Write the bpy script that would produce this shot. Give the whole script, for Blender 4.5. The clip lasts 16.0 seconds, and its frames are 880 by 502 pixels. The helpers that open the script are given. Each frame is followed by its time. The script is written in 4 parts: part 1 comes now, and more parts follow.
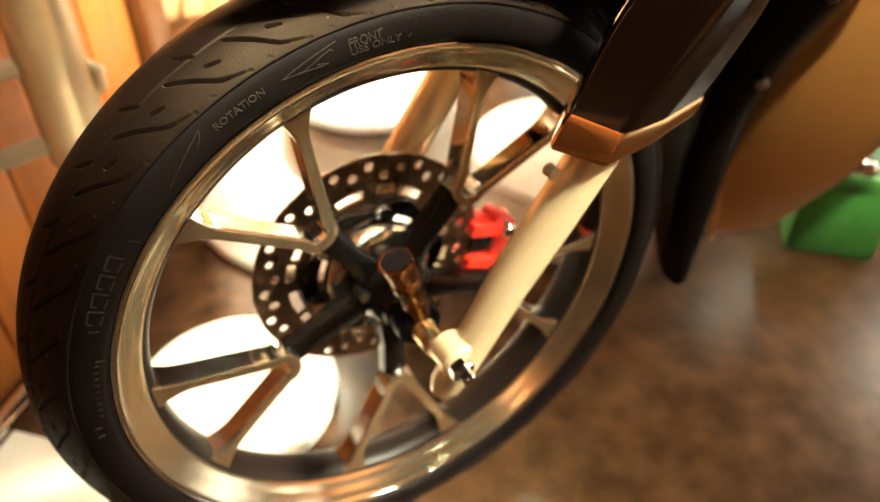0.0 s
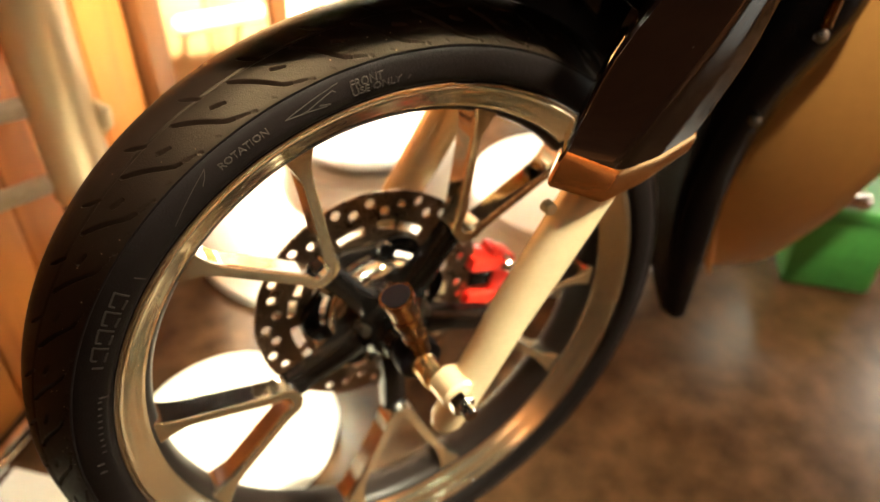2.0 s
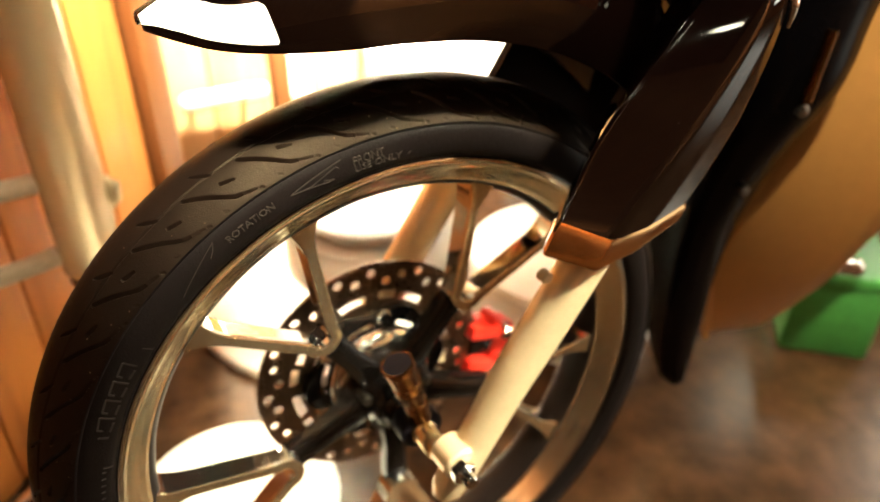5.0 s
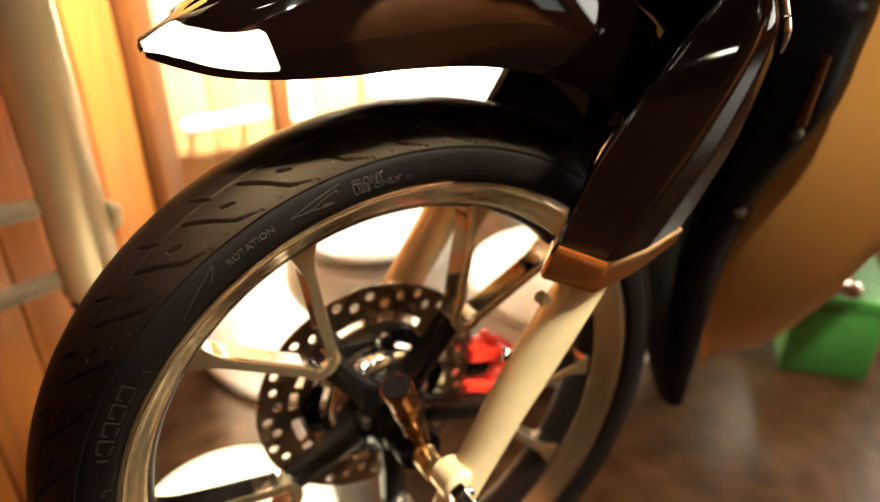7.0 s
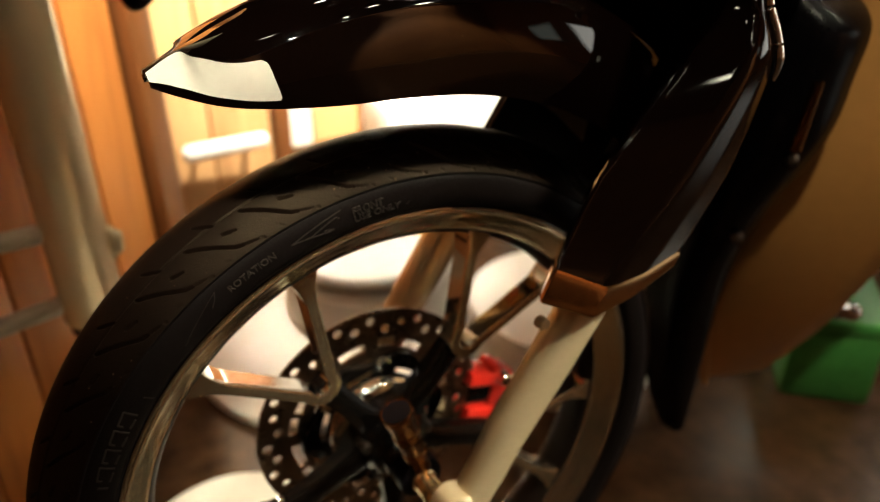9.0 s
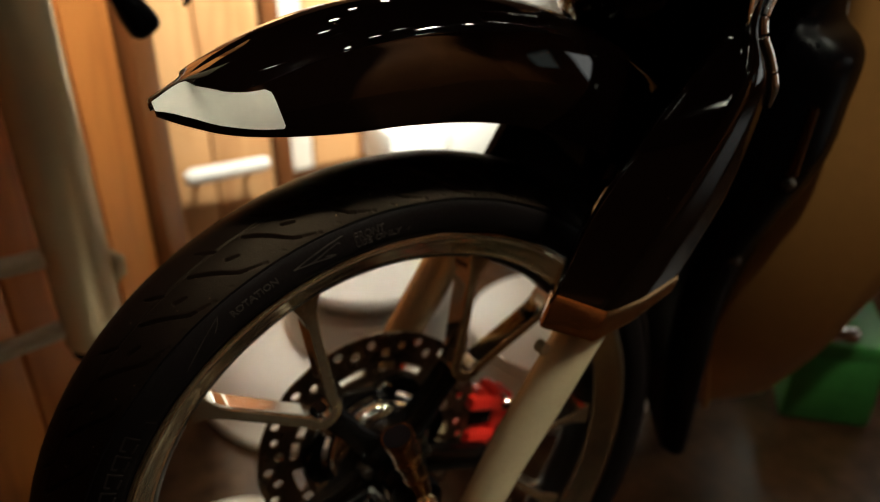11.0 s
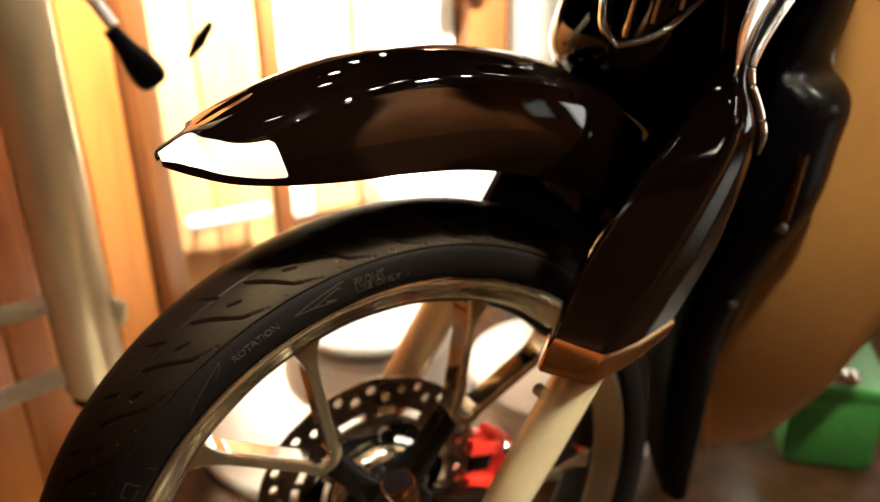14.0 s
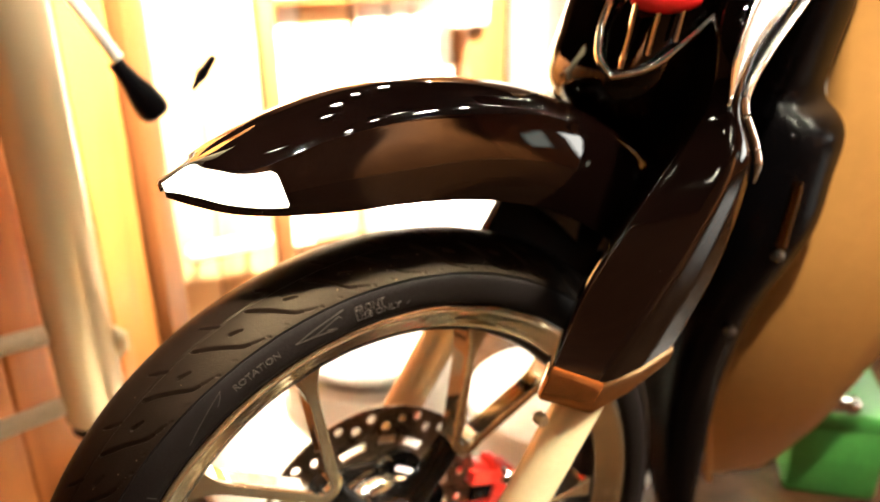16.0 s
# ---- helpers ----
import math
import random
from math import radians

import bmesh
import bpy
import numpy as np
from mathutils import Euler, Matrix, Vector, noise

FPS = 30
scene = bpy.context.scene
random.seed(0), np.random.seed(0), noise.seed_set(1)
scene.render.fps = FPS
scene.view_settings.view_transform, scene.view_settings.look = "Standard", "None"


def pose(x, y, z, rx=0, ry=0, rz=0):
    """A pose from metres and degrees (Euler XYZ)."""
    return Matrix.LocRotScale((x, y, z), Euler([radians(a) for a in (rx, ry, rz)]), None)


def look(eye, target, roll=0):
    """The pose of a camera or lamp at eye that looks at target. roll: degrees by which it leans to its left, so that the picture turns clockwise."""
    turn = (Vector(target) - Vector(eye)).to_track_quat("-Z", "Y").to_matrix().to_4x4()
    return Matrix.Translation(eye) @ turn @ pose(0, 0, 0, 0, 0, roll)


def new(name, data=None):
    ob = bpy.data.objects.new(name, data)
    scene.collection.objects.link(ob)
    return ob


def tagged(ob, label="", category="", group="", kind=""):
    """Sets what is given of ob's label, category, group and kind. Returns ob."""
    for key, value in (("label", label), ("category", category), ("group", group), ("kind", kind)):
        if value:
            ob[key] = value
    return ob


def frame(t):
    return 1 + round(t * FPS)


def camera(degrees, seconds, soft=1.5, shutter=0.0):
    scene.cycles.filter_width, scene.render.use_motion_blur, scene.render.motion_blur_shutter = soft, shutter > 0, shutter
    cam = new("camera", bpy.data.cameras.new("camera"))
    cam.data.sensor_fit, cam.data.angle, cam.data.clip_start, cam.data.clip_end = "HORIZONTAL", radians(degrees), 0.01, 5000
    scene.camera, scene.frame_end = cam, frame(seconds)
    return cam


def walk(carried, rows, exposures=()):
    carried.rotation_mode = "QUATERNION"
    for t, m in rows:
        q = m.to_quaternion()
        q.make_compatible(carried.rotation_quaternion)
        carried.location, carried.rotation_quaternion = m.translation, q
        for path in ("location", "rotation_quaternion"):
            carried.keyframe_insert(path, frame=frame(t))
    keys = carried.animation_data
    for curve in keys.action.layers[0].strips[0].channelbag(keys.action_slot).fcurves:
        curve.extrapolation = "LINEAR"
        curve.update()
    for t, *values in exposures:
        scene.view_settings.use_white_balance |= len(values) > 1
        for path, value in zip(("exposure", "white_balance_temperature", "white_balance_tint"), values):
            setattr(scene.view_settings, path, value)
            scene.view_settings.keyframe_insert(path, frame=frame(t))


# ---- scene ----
cam = camera(60.0, 16.0, 1.1)
cam.data.dof.use_dof = True
cam.data.dof.focus_distance = 0.425
cam.data.dof.aperture_fstop = 4.2
PATH = [
    (0, (-0.213, -0.415, 0.722), (0.577, 0.88, -0.58), 1.0),
    (0.5, (-0.214, -0.417, 0.723), (0.586, 0.896, -0.555), 0.9),
    (1, (-0.215, -0.419, 0.725), (0.594, 0.909, -0.533), 0.9),
    (1.5, (-0.215, -0.42, 0.726), (0.597, 0.918, -0.519), 0.7),
    (2, (-0.216, -0.42, 0.728), (0.603, 0.925, -0.506), 0.7),
    (2.5, (-0.217, -0.422, 0.729), (0.611, 0.941, -0.477), 0.6),
    (3, (-0.218, -0.423, 0.73), (0.616, 0.949, -0.462), 0.5),
    (3.5, (-0.218, -0.424, 0.732), (0.622, 0.96, -0.441), 0.5),
    (4, (-0.22, -0.427, 0.734), (0.634, 0.978, -0.405), 0.4),
    (6.5, (-0.223, -0.433, 0.74), (0.661, 1.023, -0.308), 0.1),
    (7, (-0.223, -0.434, 0.74), (0.665, 1.027, -0.298), 0.1),
    (7.5, (-0.223, -0.435, 0.741), (0.666, 1.031, -0.289), 0.1),
    (8, (-0.224, -0.435, 0.741), (0.672, 1.037, -0.274), 0.0),
    (8.5, (-0.225, -0.436, 0.743), (0.678, 1.044, -0.255), -0.0),
    (9, (-0.225, -0.437, 0.743), (0.681, 1.051, -0.24), -0.1),
    (11.5, (-0.228, -0.441, 0.748), (0.699, 1.079, -0.162), -0.2),
    (12, (-0.229, -0.443, 0.748), (0.706, 1.089, -0.134), -0.3),
    (12.5, (-0.23, -0.445, 0.75), (0.71, 1.096, -0.111), -0.4),
    (13, (-0.23, -0.445, 0.75), (0.715, 1.101, -0.096), -0.4),
    (13.5, (-0.23, -0.446, 0.751), (0.716, 1.104, -0.087), -0.4),
    (14, (-0.231, -0.447, 0.752), (0.718, 1.107, -0.076), -0.4),
    (14.5, (-0.232, -0.448, 0.752), (0.723, 1.112, -0.058), -0.5),
    (15, (-0.232, -0.449, 0.752), (0.726, 1.119, -0.039), -0.5),
    (15.5, (-0.232, -0.449, 0.753), (0.729, 1.123, -0.025), -0.5),
    (16, (-0.233, -0.451, 0.754), (0.731, 1.128, -0.005), -0.6),
]
EXPO = [(0.0, 1.03, 6350, 8), (4.0, 1.10, 6350, 8), (7.0, 0.76, 6350, 10), (9.0, -0.68, 6200, 10), (11.5, -1.85, 5750, 8), (12.0, -1.73, 5750, 8), (13.0, -0.71, 5850, 9), (14.0, 0.26, 5950, 10), (16.0, 1.33, 6100, 11)]
walk(cam, [(t, look(eye, target, roll)) for t, eye, target, roll in PATH], EXPO)

# ---- world and lights ----
world = bpy.data.worlds.new("room_air")
scene.world = world
world.use_nodes = True
world.node_tree.nodes["Background"].inputs[0].default_value = (0.10, 0.08, 0.11, 1)
world.node_tree.nodes["Background"].inputs[1].default_value = 0.06
WARM = (1.0, 0.91, 0.63)
PALE = (1.0, 0.92, 0.73)


def lamp(name, kind, m, energy, color, size=0.1, size_y=None, spot=None, blend=0.5):
    d = bpy.data.lights.new(name, kind)
    d.energy, d.color = energy, color
    if kind == "AREA":
        d.shape, d.size = ("RECTANGLE", size) if size_y else ("DISK", size)
        if size_y:
            d.size_y = size_y
    else:
        d.shadow_soft_size = size
    if kind == "SPOT":
        d.spot_size, d.spot_blend = radians(spot), blend
    ob = new(name, d)
    ob.matrix_world = m
    return ob


# small bright ceiling spots; the last five are added to brighten collar and rim
for x, y, e in ((-0.52, -0.08, 0.7), (-0.44, -1.04, 0.9), (0.67, -0.89, 6), (1.70, -0.96, 13), (0.25, 1.14, 3), (0.68, 2.14, 5), (1.48, 3.57, 8), (2.30, 4.50, 10), (3.36, 5.05, 12), (-1.5, -1.1, 0.7), (-1.2, -1.9, 0.7), (-0.4, -1.8, 0.9), (0.85, -0.45, 1.6), (0.40, -1.45, 5), (-1.0, -3.2, 1.6), (-0.2, -3.2, 1.6), (-1.6, -4.2, 1.6), (0.5, -4.1, 1.6)):
    lamp("ceiling_spot", "AREA", pose(x, y, 2.62), e, WARM, 0.10 if e > 1.5 else 0.085)
# spots added to brighten the fork, the fender's tip and the floor plate
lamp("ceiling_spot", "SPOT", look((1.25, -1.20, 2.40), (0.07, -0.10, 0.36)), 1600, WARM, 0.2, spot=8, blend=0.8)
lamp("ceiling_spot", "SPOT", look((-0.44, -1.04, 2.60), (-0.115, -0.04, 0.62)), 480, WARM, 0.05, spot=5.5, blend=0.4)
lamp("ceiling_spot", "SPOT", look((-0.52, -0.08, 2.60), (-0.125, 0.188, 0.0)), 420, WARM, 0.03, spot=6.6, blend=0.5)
# lamps added unseen at the east wall for the bike's light and highlights
lamp("window_light", "AREA", look((3.45, 0.05, 2.25), (2.45, 0.05, 1.95)), 40, (1.0, 0.88, 0.68), 1.5, 0.6)
lamp("south_window_light", "AREA", look((3.45, -3.67, 1.20), (2.45, -3.67, 1.20)), 0.6, (0.90, 1.0, 0.80), 0.50, 0.42)
lamp("wide_window_light", "AREA", look((3.45, -2.30, 0.98), (2.45, -2.30, 0.98)), 20, (1.0, 0.95, 0.80), 1.40, 0.80)
# lamp whose light the floor mirrors
lamp("far_lamp", "AREA", look((3.03, 1.51, 2.58), (0.49, 0.0, 0.0)), 2.0, (1.0, 0.92, 0.66), 0.15, 0.42)
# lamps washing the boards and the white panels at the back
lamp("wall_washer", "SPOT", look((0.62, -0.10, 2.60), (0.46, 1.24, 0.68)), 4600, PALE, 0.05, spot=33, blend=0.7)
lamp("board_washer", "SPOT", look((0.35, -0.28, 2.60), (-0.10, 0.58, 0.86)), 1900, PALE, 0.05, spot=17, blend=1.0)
# spots added to brighten the leg shields and the stools
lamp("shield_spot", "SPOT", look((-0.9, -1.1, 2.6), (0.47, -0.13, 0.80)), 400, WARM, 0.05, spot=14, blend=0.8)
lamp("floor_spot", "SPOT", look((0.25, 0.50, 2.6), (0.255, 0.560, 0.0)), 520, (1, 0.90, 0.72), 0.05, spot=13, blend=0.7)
# unseen lamps added to light the south wall that the bike's metal mirrors
lamp("south_washer", "SPOT", look((2.4, -3.6, 2.6), (2.6, -4.86, 0.7)), 1300, WARM, 0.08, spot=62)
lamp("south_washer", "SPOT", look((-2.0, -4.45, 2.6), (-2.0, -4.86, 2.2)), 180, WARM, 0.08, spot=80)


# ---- materials ----
def mat(name, base, rough=0.5, metal=0.0, coat=0.0, var=0.0, scale=20.0, bump=0.0, bump_scale=200.0, tint=None, rvar=0.0, aniso=0.0, spec=0.5):
    m = bpy.data.materials.new(name)
    m.use_nodes = True
    nt = m.node_tree
    b = nt.nodes["Principled BSDF"]
    b.inputs["Base Color"].default_value = (*base, 1)
    b.inputs["Roughness"].default_value = rough
    b.inputs["Metallic"].default_value = metal
    b.inputs["Coat Weight"].default_value = coat
    b.inputs["Coat Roughness"].default_value = 0.03
    b.inputs["Specular IOR Level"].default_value = spec
    tc = nt.nodes.new("ShaderNodeTexCoord")
    if var or rvar:
        n1 = nt.nodes.new("ShaderNodeTexNoise")
        n1.inputs["Scale"].default_value, n1.inputs["Detail"].default_value = scale, 8
        n2 = nt.nodes.new("ShaderNodeTexNoise")
        n2.inputs["Scale"].default_value, n2.inputs["Detail"].default_value = scale * 9, 4
        mx = nt.nodes.new("ShaderNodeMath")
        mx.operation = "ADD"
        nt.links.new(tc.outputs["Object"], n1.inputs["Vector"])
        nt.links.new(tc.outputs["Object"], n2.inputs["Vector"])
        nt.links.new(n1.outputs["Fac"], mx.inputs[0])
        nt.links.new(n2.outputs["Fac"], mx.inputs[1])
        if var:
            mr = nt.nodes.new("ShaderNodeMapRange")
            mr.inputs["From Min"].default_value, mr.inputs["From Max"].default_value = 0.65, 1.35
            nt.links.new(mx.outputs[0], mr.inputs["Value"])
            mix = nt.nodes.new("ShaderNodeMix")
            mix.data_type = "RGBA"
            t = tint or tuple(c * (1 + var) for c in base)
            mix.inputs[6].default_value = (*[c * (1 - var) for c in base], 1)
            mix.inputs[7].default_value = (*[min(1, c) for c in t], 1)
            nt.links.new(mr.outputs[0], mix.inputs[0])
            nt.links.new(mix.outputs[2], b.inputs["Base Color"])
        if rvar:
            mr2 = nt.nodes.new("ShaderNodeMapRange")
            mr2.inputs["From Min"].default_value, mr2.inputs["From Max"].default_value = 0.7, 1.3
            mr2.inputs["To Min"].default_value, mr2.inputs["To Max"].default_value = max(0.01, rough - rvar), rough + rvar
            nt.links.new(mx.outputs[0], mr2.inputs["Value"])
            nt.links.new(mr2.outputs[0], b.inputs["Roughness"])
    if bump:
        nb = nt.nodes.new("ShaderNodeTexNoise")
        nb.inputs["Scale"].default_value, nb.inputs["Detail"].default_value = bump_scale, 5
        nt.links.new(tc.outputs["Object"], nb.inputs["Vector"])
        bp = nt.nodes.new("ShaderNodeBump")
        bp.inputs["Strength"].default_value, bp.inputs["Distance"].default_value = bump, 0.001
        nt.links.new(nb.outputs["Fac"], bp.inputs["Height"])
        nt.links.new(bp.outputs[0], b.inputs["Normal"])
    return m


def speckle(m, color, scale, size):
    """Dust specks over a material's colour."""
    nt = m.node_tree
    b = nt.nodes["Principled BSDF"]
    v = nt.nodes.new("ShaderNodeTexVoronoi")
    v.inputs["Scale"].default_value = scale
    tc = nt.nodes.new("ShaderNodeTexCoord")
    nt.links.new(tc.outputs["Object"], v.inputs["Vector"])
    sep = nt.nodes.new("ShaderNodeSeparateColor")
    nt.links.new(v.outputs["Color"], sep.inputs[0])
    pick = nt.nodes.new("ShaderNodeMath")
    pick.operation, pick.inputs[1].default_value = "GREATER_THAN", 0.9
    nt.links.new(sep.outputs[0], pick.inputs[0])
    near = nt.nodes.new("ShaderNodeMath")
    near.operation, near.inputs[1].default_value = "LESS_THAN", size
    nt.links.new(v.outputs["Distance"], near.inputs[0])
    both = nt.nodes.new("ShaderNodeMath")
    both.operation = "MULTIPLY"
    nt.links.new(pick.outputs[0], both.inputs[0])
    nt.links.new(near.outputs[0], both.inputs[1])
    mix = nt.nodes.new("ShaderNodeMix")
    mix.data_type = "RGBA"
    mix.inputs[7].default_value = (*color, 1)
    src = b.inputs["Base Color"]
    if src.is_linked:
        nt.links.new(src.links[0].from_socket, mix.inputs[6])
    else:
        mix.inputs[6].default_value = src.default_value
    nt.links.new(both.outputs[0], mix.inputs[0])
    nt.links.new(mix.outputs[2], src)


RUBBER = mat("tyre_rubber", (0.0065, 0.0036, 0.0026), 0.42, spec=0.11, var=0.4, scale=25, bump=0.22, bump_scale=950, rvar=0.08)
# the orange boards' warm sheen is put into the specular colour
RUBBER.node_tree.nodes["Principled BSDF"].inputs["Specular Tint"].default_value = (1.0, 0.74, 0.50, 1)
speckle(RUBBER, (0.20, 0.15, 0.10), 260, 0.13)
RUBBER_SIDE = mat("sidewall_rubber", (0.0070, 0.0050, 0.0048), 0.44, spec=0.09, var=0.2, scale=30, bump=0.3, bump_scale=700, rvar=0.06)
LETTER = mat("raised_rubber", (0.027, 0.021, 0.017), 0.38, var=0.2, scale=60)
ALLOY = mat("satin_alloy", (0.87, 0.75, 0.53), 0.15, 0.97, var=0.05, scale=9, rvar=0.05, bump=0.03, bump_scale=1500)
SPOKE_SIDE = mat("polished_spoke_side", (0.80, 0.77, 0.71), 0.10, 1.0, var=0.1, scale=30, rvar=0.04)
CHROME = mat("chrome", (0.80, 0.79, 0.77), 0.07, 1.0, var=0.03, scale=40, rvar=0.03)
# collar's chrome with the orange room's reflection put into its base colour
COLLAR = mat("reflection_tinted_chrome", (0.88, 0.52, 0.23), 0.08, 1.0, var=0.04, scale=40, rvar=0.03)
TRIM = mat("bright_trim", (0.92, 0.90, 0.86), 0.20, 1.0, var=0.03, scale=40)
DARK_METAL = mat("dark_metal", (0.16, 0.15, 0.14), 0.28, 1.0, var=0.3, scale=50, bump=0.15, bump_scale=400, rvar=0.08)
BARREL = mat("dark_barrel_paint", (0.010, 0.0065, 0.0055), 0.34, spec=0.12, var=0.2, scale=30)
BLACK_PAINT = mat("black_cast_paint", (0.0035, 0.0027, 0.0024), 0.20, spec=0.28, var=0.3, scale=50, bump=0.1, bump_scale=500)
GLOSS = mat("black_lacquer", (0.0020, 0.0008, 0.0006), 0.05, coat=0.8, var=0.2, scale=12, spec=0.12)
speckle(GLOSS, (0.07, 0.055, 0.04), 150, 0.06)
SATIN_PLASTIC = mat("satin_black_plastic", (0.0024, 0.0019, 0.0024), 0.26, var=0.3, scale=40, spec=0.09)
BOUNCE_PLASTIC = mat("pale_bounce_plastic", (0.24, 0.21, 0.17), 0.5, var=0.15, scale=30)
PLASTIC = mat("black_plastic", (0.0030, 0.0024, 0.0034), 0.38, var=0.3, scale=40, spec=0.06)
SILVER = mat("silver_paint", (0.87, 0.69, 0.43), 0.26, 0.55, coat=0.5, var=0.05, scale=30, bump=0.05, bump_scale=1200)
DISC = mat("brake_disc_steel", (0.17, 0.115, 0.075), 0.30, 1.0, var=0.25, scale=45, bump=0.1, bump_scale=800, rvar=0.08)
RED = mat("red_anodised", (0.92, 0.030, 0.014), 0.34, 0.0, coat=0.6, var=0.1, scale=60)
DECAL = mat("pale_decal", (0.86, 0.81, 0.72), 0.35, coat=0.4, var=0.04, scale=20)
TAN = mat("bronze_paint", (0.47, 0.215, 0.058), 0.45, 0.15, coat=0.2, var=0.07, scale=8, bump=0.05, bump_scale=1500)
WHITE = mat("white_enamel", (0.80, 0.77, 0.70), 0.35, var=0.05, scale=12, bump=0.05)
PALE_METAL = mat("pale_steel_tube", (0.80, 0.65, 0.42), 0.26, 0.40)
GREY = mat("grey_enamel", (0.36, 0.34, 0.30), 0.45, var=0.06, scale=14)
DULL_STEEL = mat("dull_steel_rung", (0.42, 0.33, 0.23), 0.4, 0.2, var=0.1, scale=12)
GREEN = mat("green_plastic", (0.048, 0.20, 0.040), 0.4, var=0.25, scale=9, bump=0.1)
GOLD = mat("gold_anodised", (0.80, 0.62, 0.36), 0.2, 1.0, var=0.1, scale=50)
BRONZE = mat("bronze_sleeve", (0.17, 0.076, 0.024), 0.25, 1.0, var=0.15, scale=50)
RED_LENS = mat("red_badge", (0.75, 0.02, 0.02), 0.12, coat=1.0, var=0.15, scale=80)


def wood(name, a, b, rough, scale):
    """Board wood: streaks along z, tone by object."""
    m = bpy.data.materials.new(name)
    m.use_nodes = True
    nt = m.node_tree
    bs = nt.nodes["Principled BSDF"]
    bs.inputs["Roughness"].default_value = rough
    tc, mp = nt.nodes.new("ShaderNodeTexCoord"), nt.nodes.new("ShaderNodeMapping")
    mp.inputs["Scale"].default_value = scale
    n = nt.nodes.new("ShaderNodeTexNoise")
    n.inputs["Scale"].default_value, n.inputs["Detail"].default_value, n.inputs["Distortion"].default_value = 3, 8, 0.6
    oi = nt.nodes.new("ShaderNodeObjectInfo")
    add = nt.nodes.new("ShaderNodeMath")
    add.operation = "MULTIPLY_ADD"
    add.inputs[1].default_value = 0.5
    ramp = nt.nodes.new("ShaderNodeValToRGB")
    ramp.color_ramp.elements[0].position, ramp.color_ramp.elements[0].color = 0.45, (*a, 1)
    ramp.color_ramp.elements[1].position, ramp.color_ramp.elements[1].color = 0.90, (*b, 1)
    nt.links.new(tc.outputs["Object"], mp.inputs[0])
    nt.links.new(mp.outputs[0], n.inputs["Vector"])
    nt.links.new(oi.outputs["Random"], add.inputs[0])
    nt.links.new(n.outputs["Fac"], add.inputs[2])
    nt.links.new(add.outputs[0], ramp.inputs[0])
    nt.links.new(ramp.outputs[0], bs.inputs["Base Color"])
    bp = nt.nodes.new("ShaderNodeBump")
    bp.inputs["Strength"].default_value, bp.inputs["Distance"].default_value = 0.3, 0.002
    nt.links.new(n.outputs["Fac"], bp.inputs["Height"])
    nt.links.new(bp.outputs[0], bs.inputs["Normal"])
    return m


WOOD = wood("orange_board_wood", (0.22, 0.050, 0.009), (0.54, 0.190, 0.040), 0.4, (9, 9, 1.2))
DARK_WOOD = wood("dark_orange_wood", (0.11, 0.034, 0.008), (0.21, 0.075, 0.018), 0.45, (9, 9, 1.2))
WHITE_WOOD = wood("white_painted_board", (0.72, 0.66, 0.56), (0.82, 0.78, 0.70), 0.5, (9, 9, 1.2))
ROOM_WOOD = wood("dark_room_wood", (0.20, 0.066, 0.018), (0.34, 0.130, 0.040), 0.5, (6, 6, 1))
PANEL_WOOD = wood("pale_orange_wood", (0.34, 0.125, 0.034), (0.62, 0.34, 0.140), 0.5, (9, 9, 1.2))
CEIL = mat("ceiling_paint", (0.024, 0.012, 0.008), 0.8, var=0.2, scale=4)
FLOOR = mat("polished_brown_floor", (0.034, 0.0195, 0.0110), 0.19, spec=0.3, var=0.45, scale=2.6, tint=(0.125, 0.062, 0.028), bump=0.05, bump_scale=60, rvar=0.05)


# ---- mesh helpers ----
def finish(name, bm, material, parent=None, label="", smooth=True):
    me = bpy.data.meshes.new(name)
    bmesh.ops.recalc_face_normals(bm, faces=bm.faces)
    bm.to_mesh(me)
    bm.free()
    for m in material if isinstance(material, (list, tuple)) else [material]:
        me.materials.append(m)
    if smooth:
        me.polygons.foreach_set("use_smooth", [True] * len(me.polygons))
        me.set_sharp_from_angle(angle=radians(35))
    ob = new(name, me)
    if parent:
        ob.parent = parent
    if label:
        tagged(ob, label)
    return ob


def part(name, bm, material, parent, label=""):
    return finish(name, bm, material, parent, label)


def flat_faced(ob):
    """Lets large faces keep their own normal beside small bevels."""
    md = ob.modifiers.new("normals", "WEIGHTED_NORMAL")
    md.weight, md.keep_sharp = 90, True
    return ob


def grid(bm, rows, closed_u=False, closed_v=False, cap=False, mi=0):
    """Faces over rows of points; v runs along a row, u from row to row."""
    vs = [[bm.verts.new(p) for p in row] for row in rows]
    nu, nv = len(vs), len(vs[0])
    for i in range(nu if closed_u else nu - 1):
        for j in range(nv if closed_v else nv - 1):
            f = bm.faces.new((vs[i][j], vs[(i + 1) % nu][j], vs[(i + 1) % nu][(j + 1) % nv], vs[i][(j + 1) % nv]))
            f.material_index = mi
    if cap:
        for row in (vs[0], vs[-1]):
            bm.faces.new(row).material_index = mi
    return vs


AX = Vector((0, 0, 0.285))


def wheel_pt(r, a, y):
    """A point of the wheel: radius, angle in degrees from straight back (up is 90), distance along the axle."""
    return (r * math.cos(radians(a)), y, AX.z + r * math.sin(radians(a)))


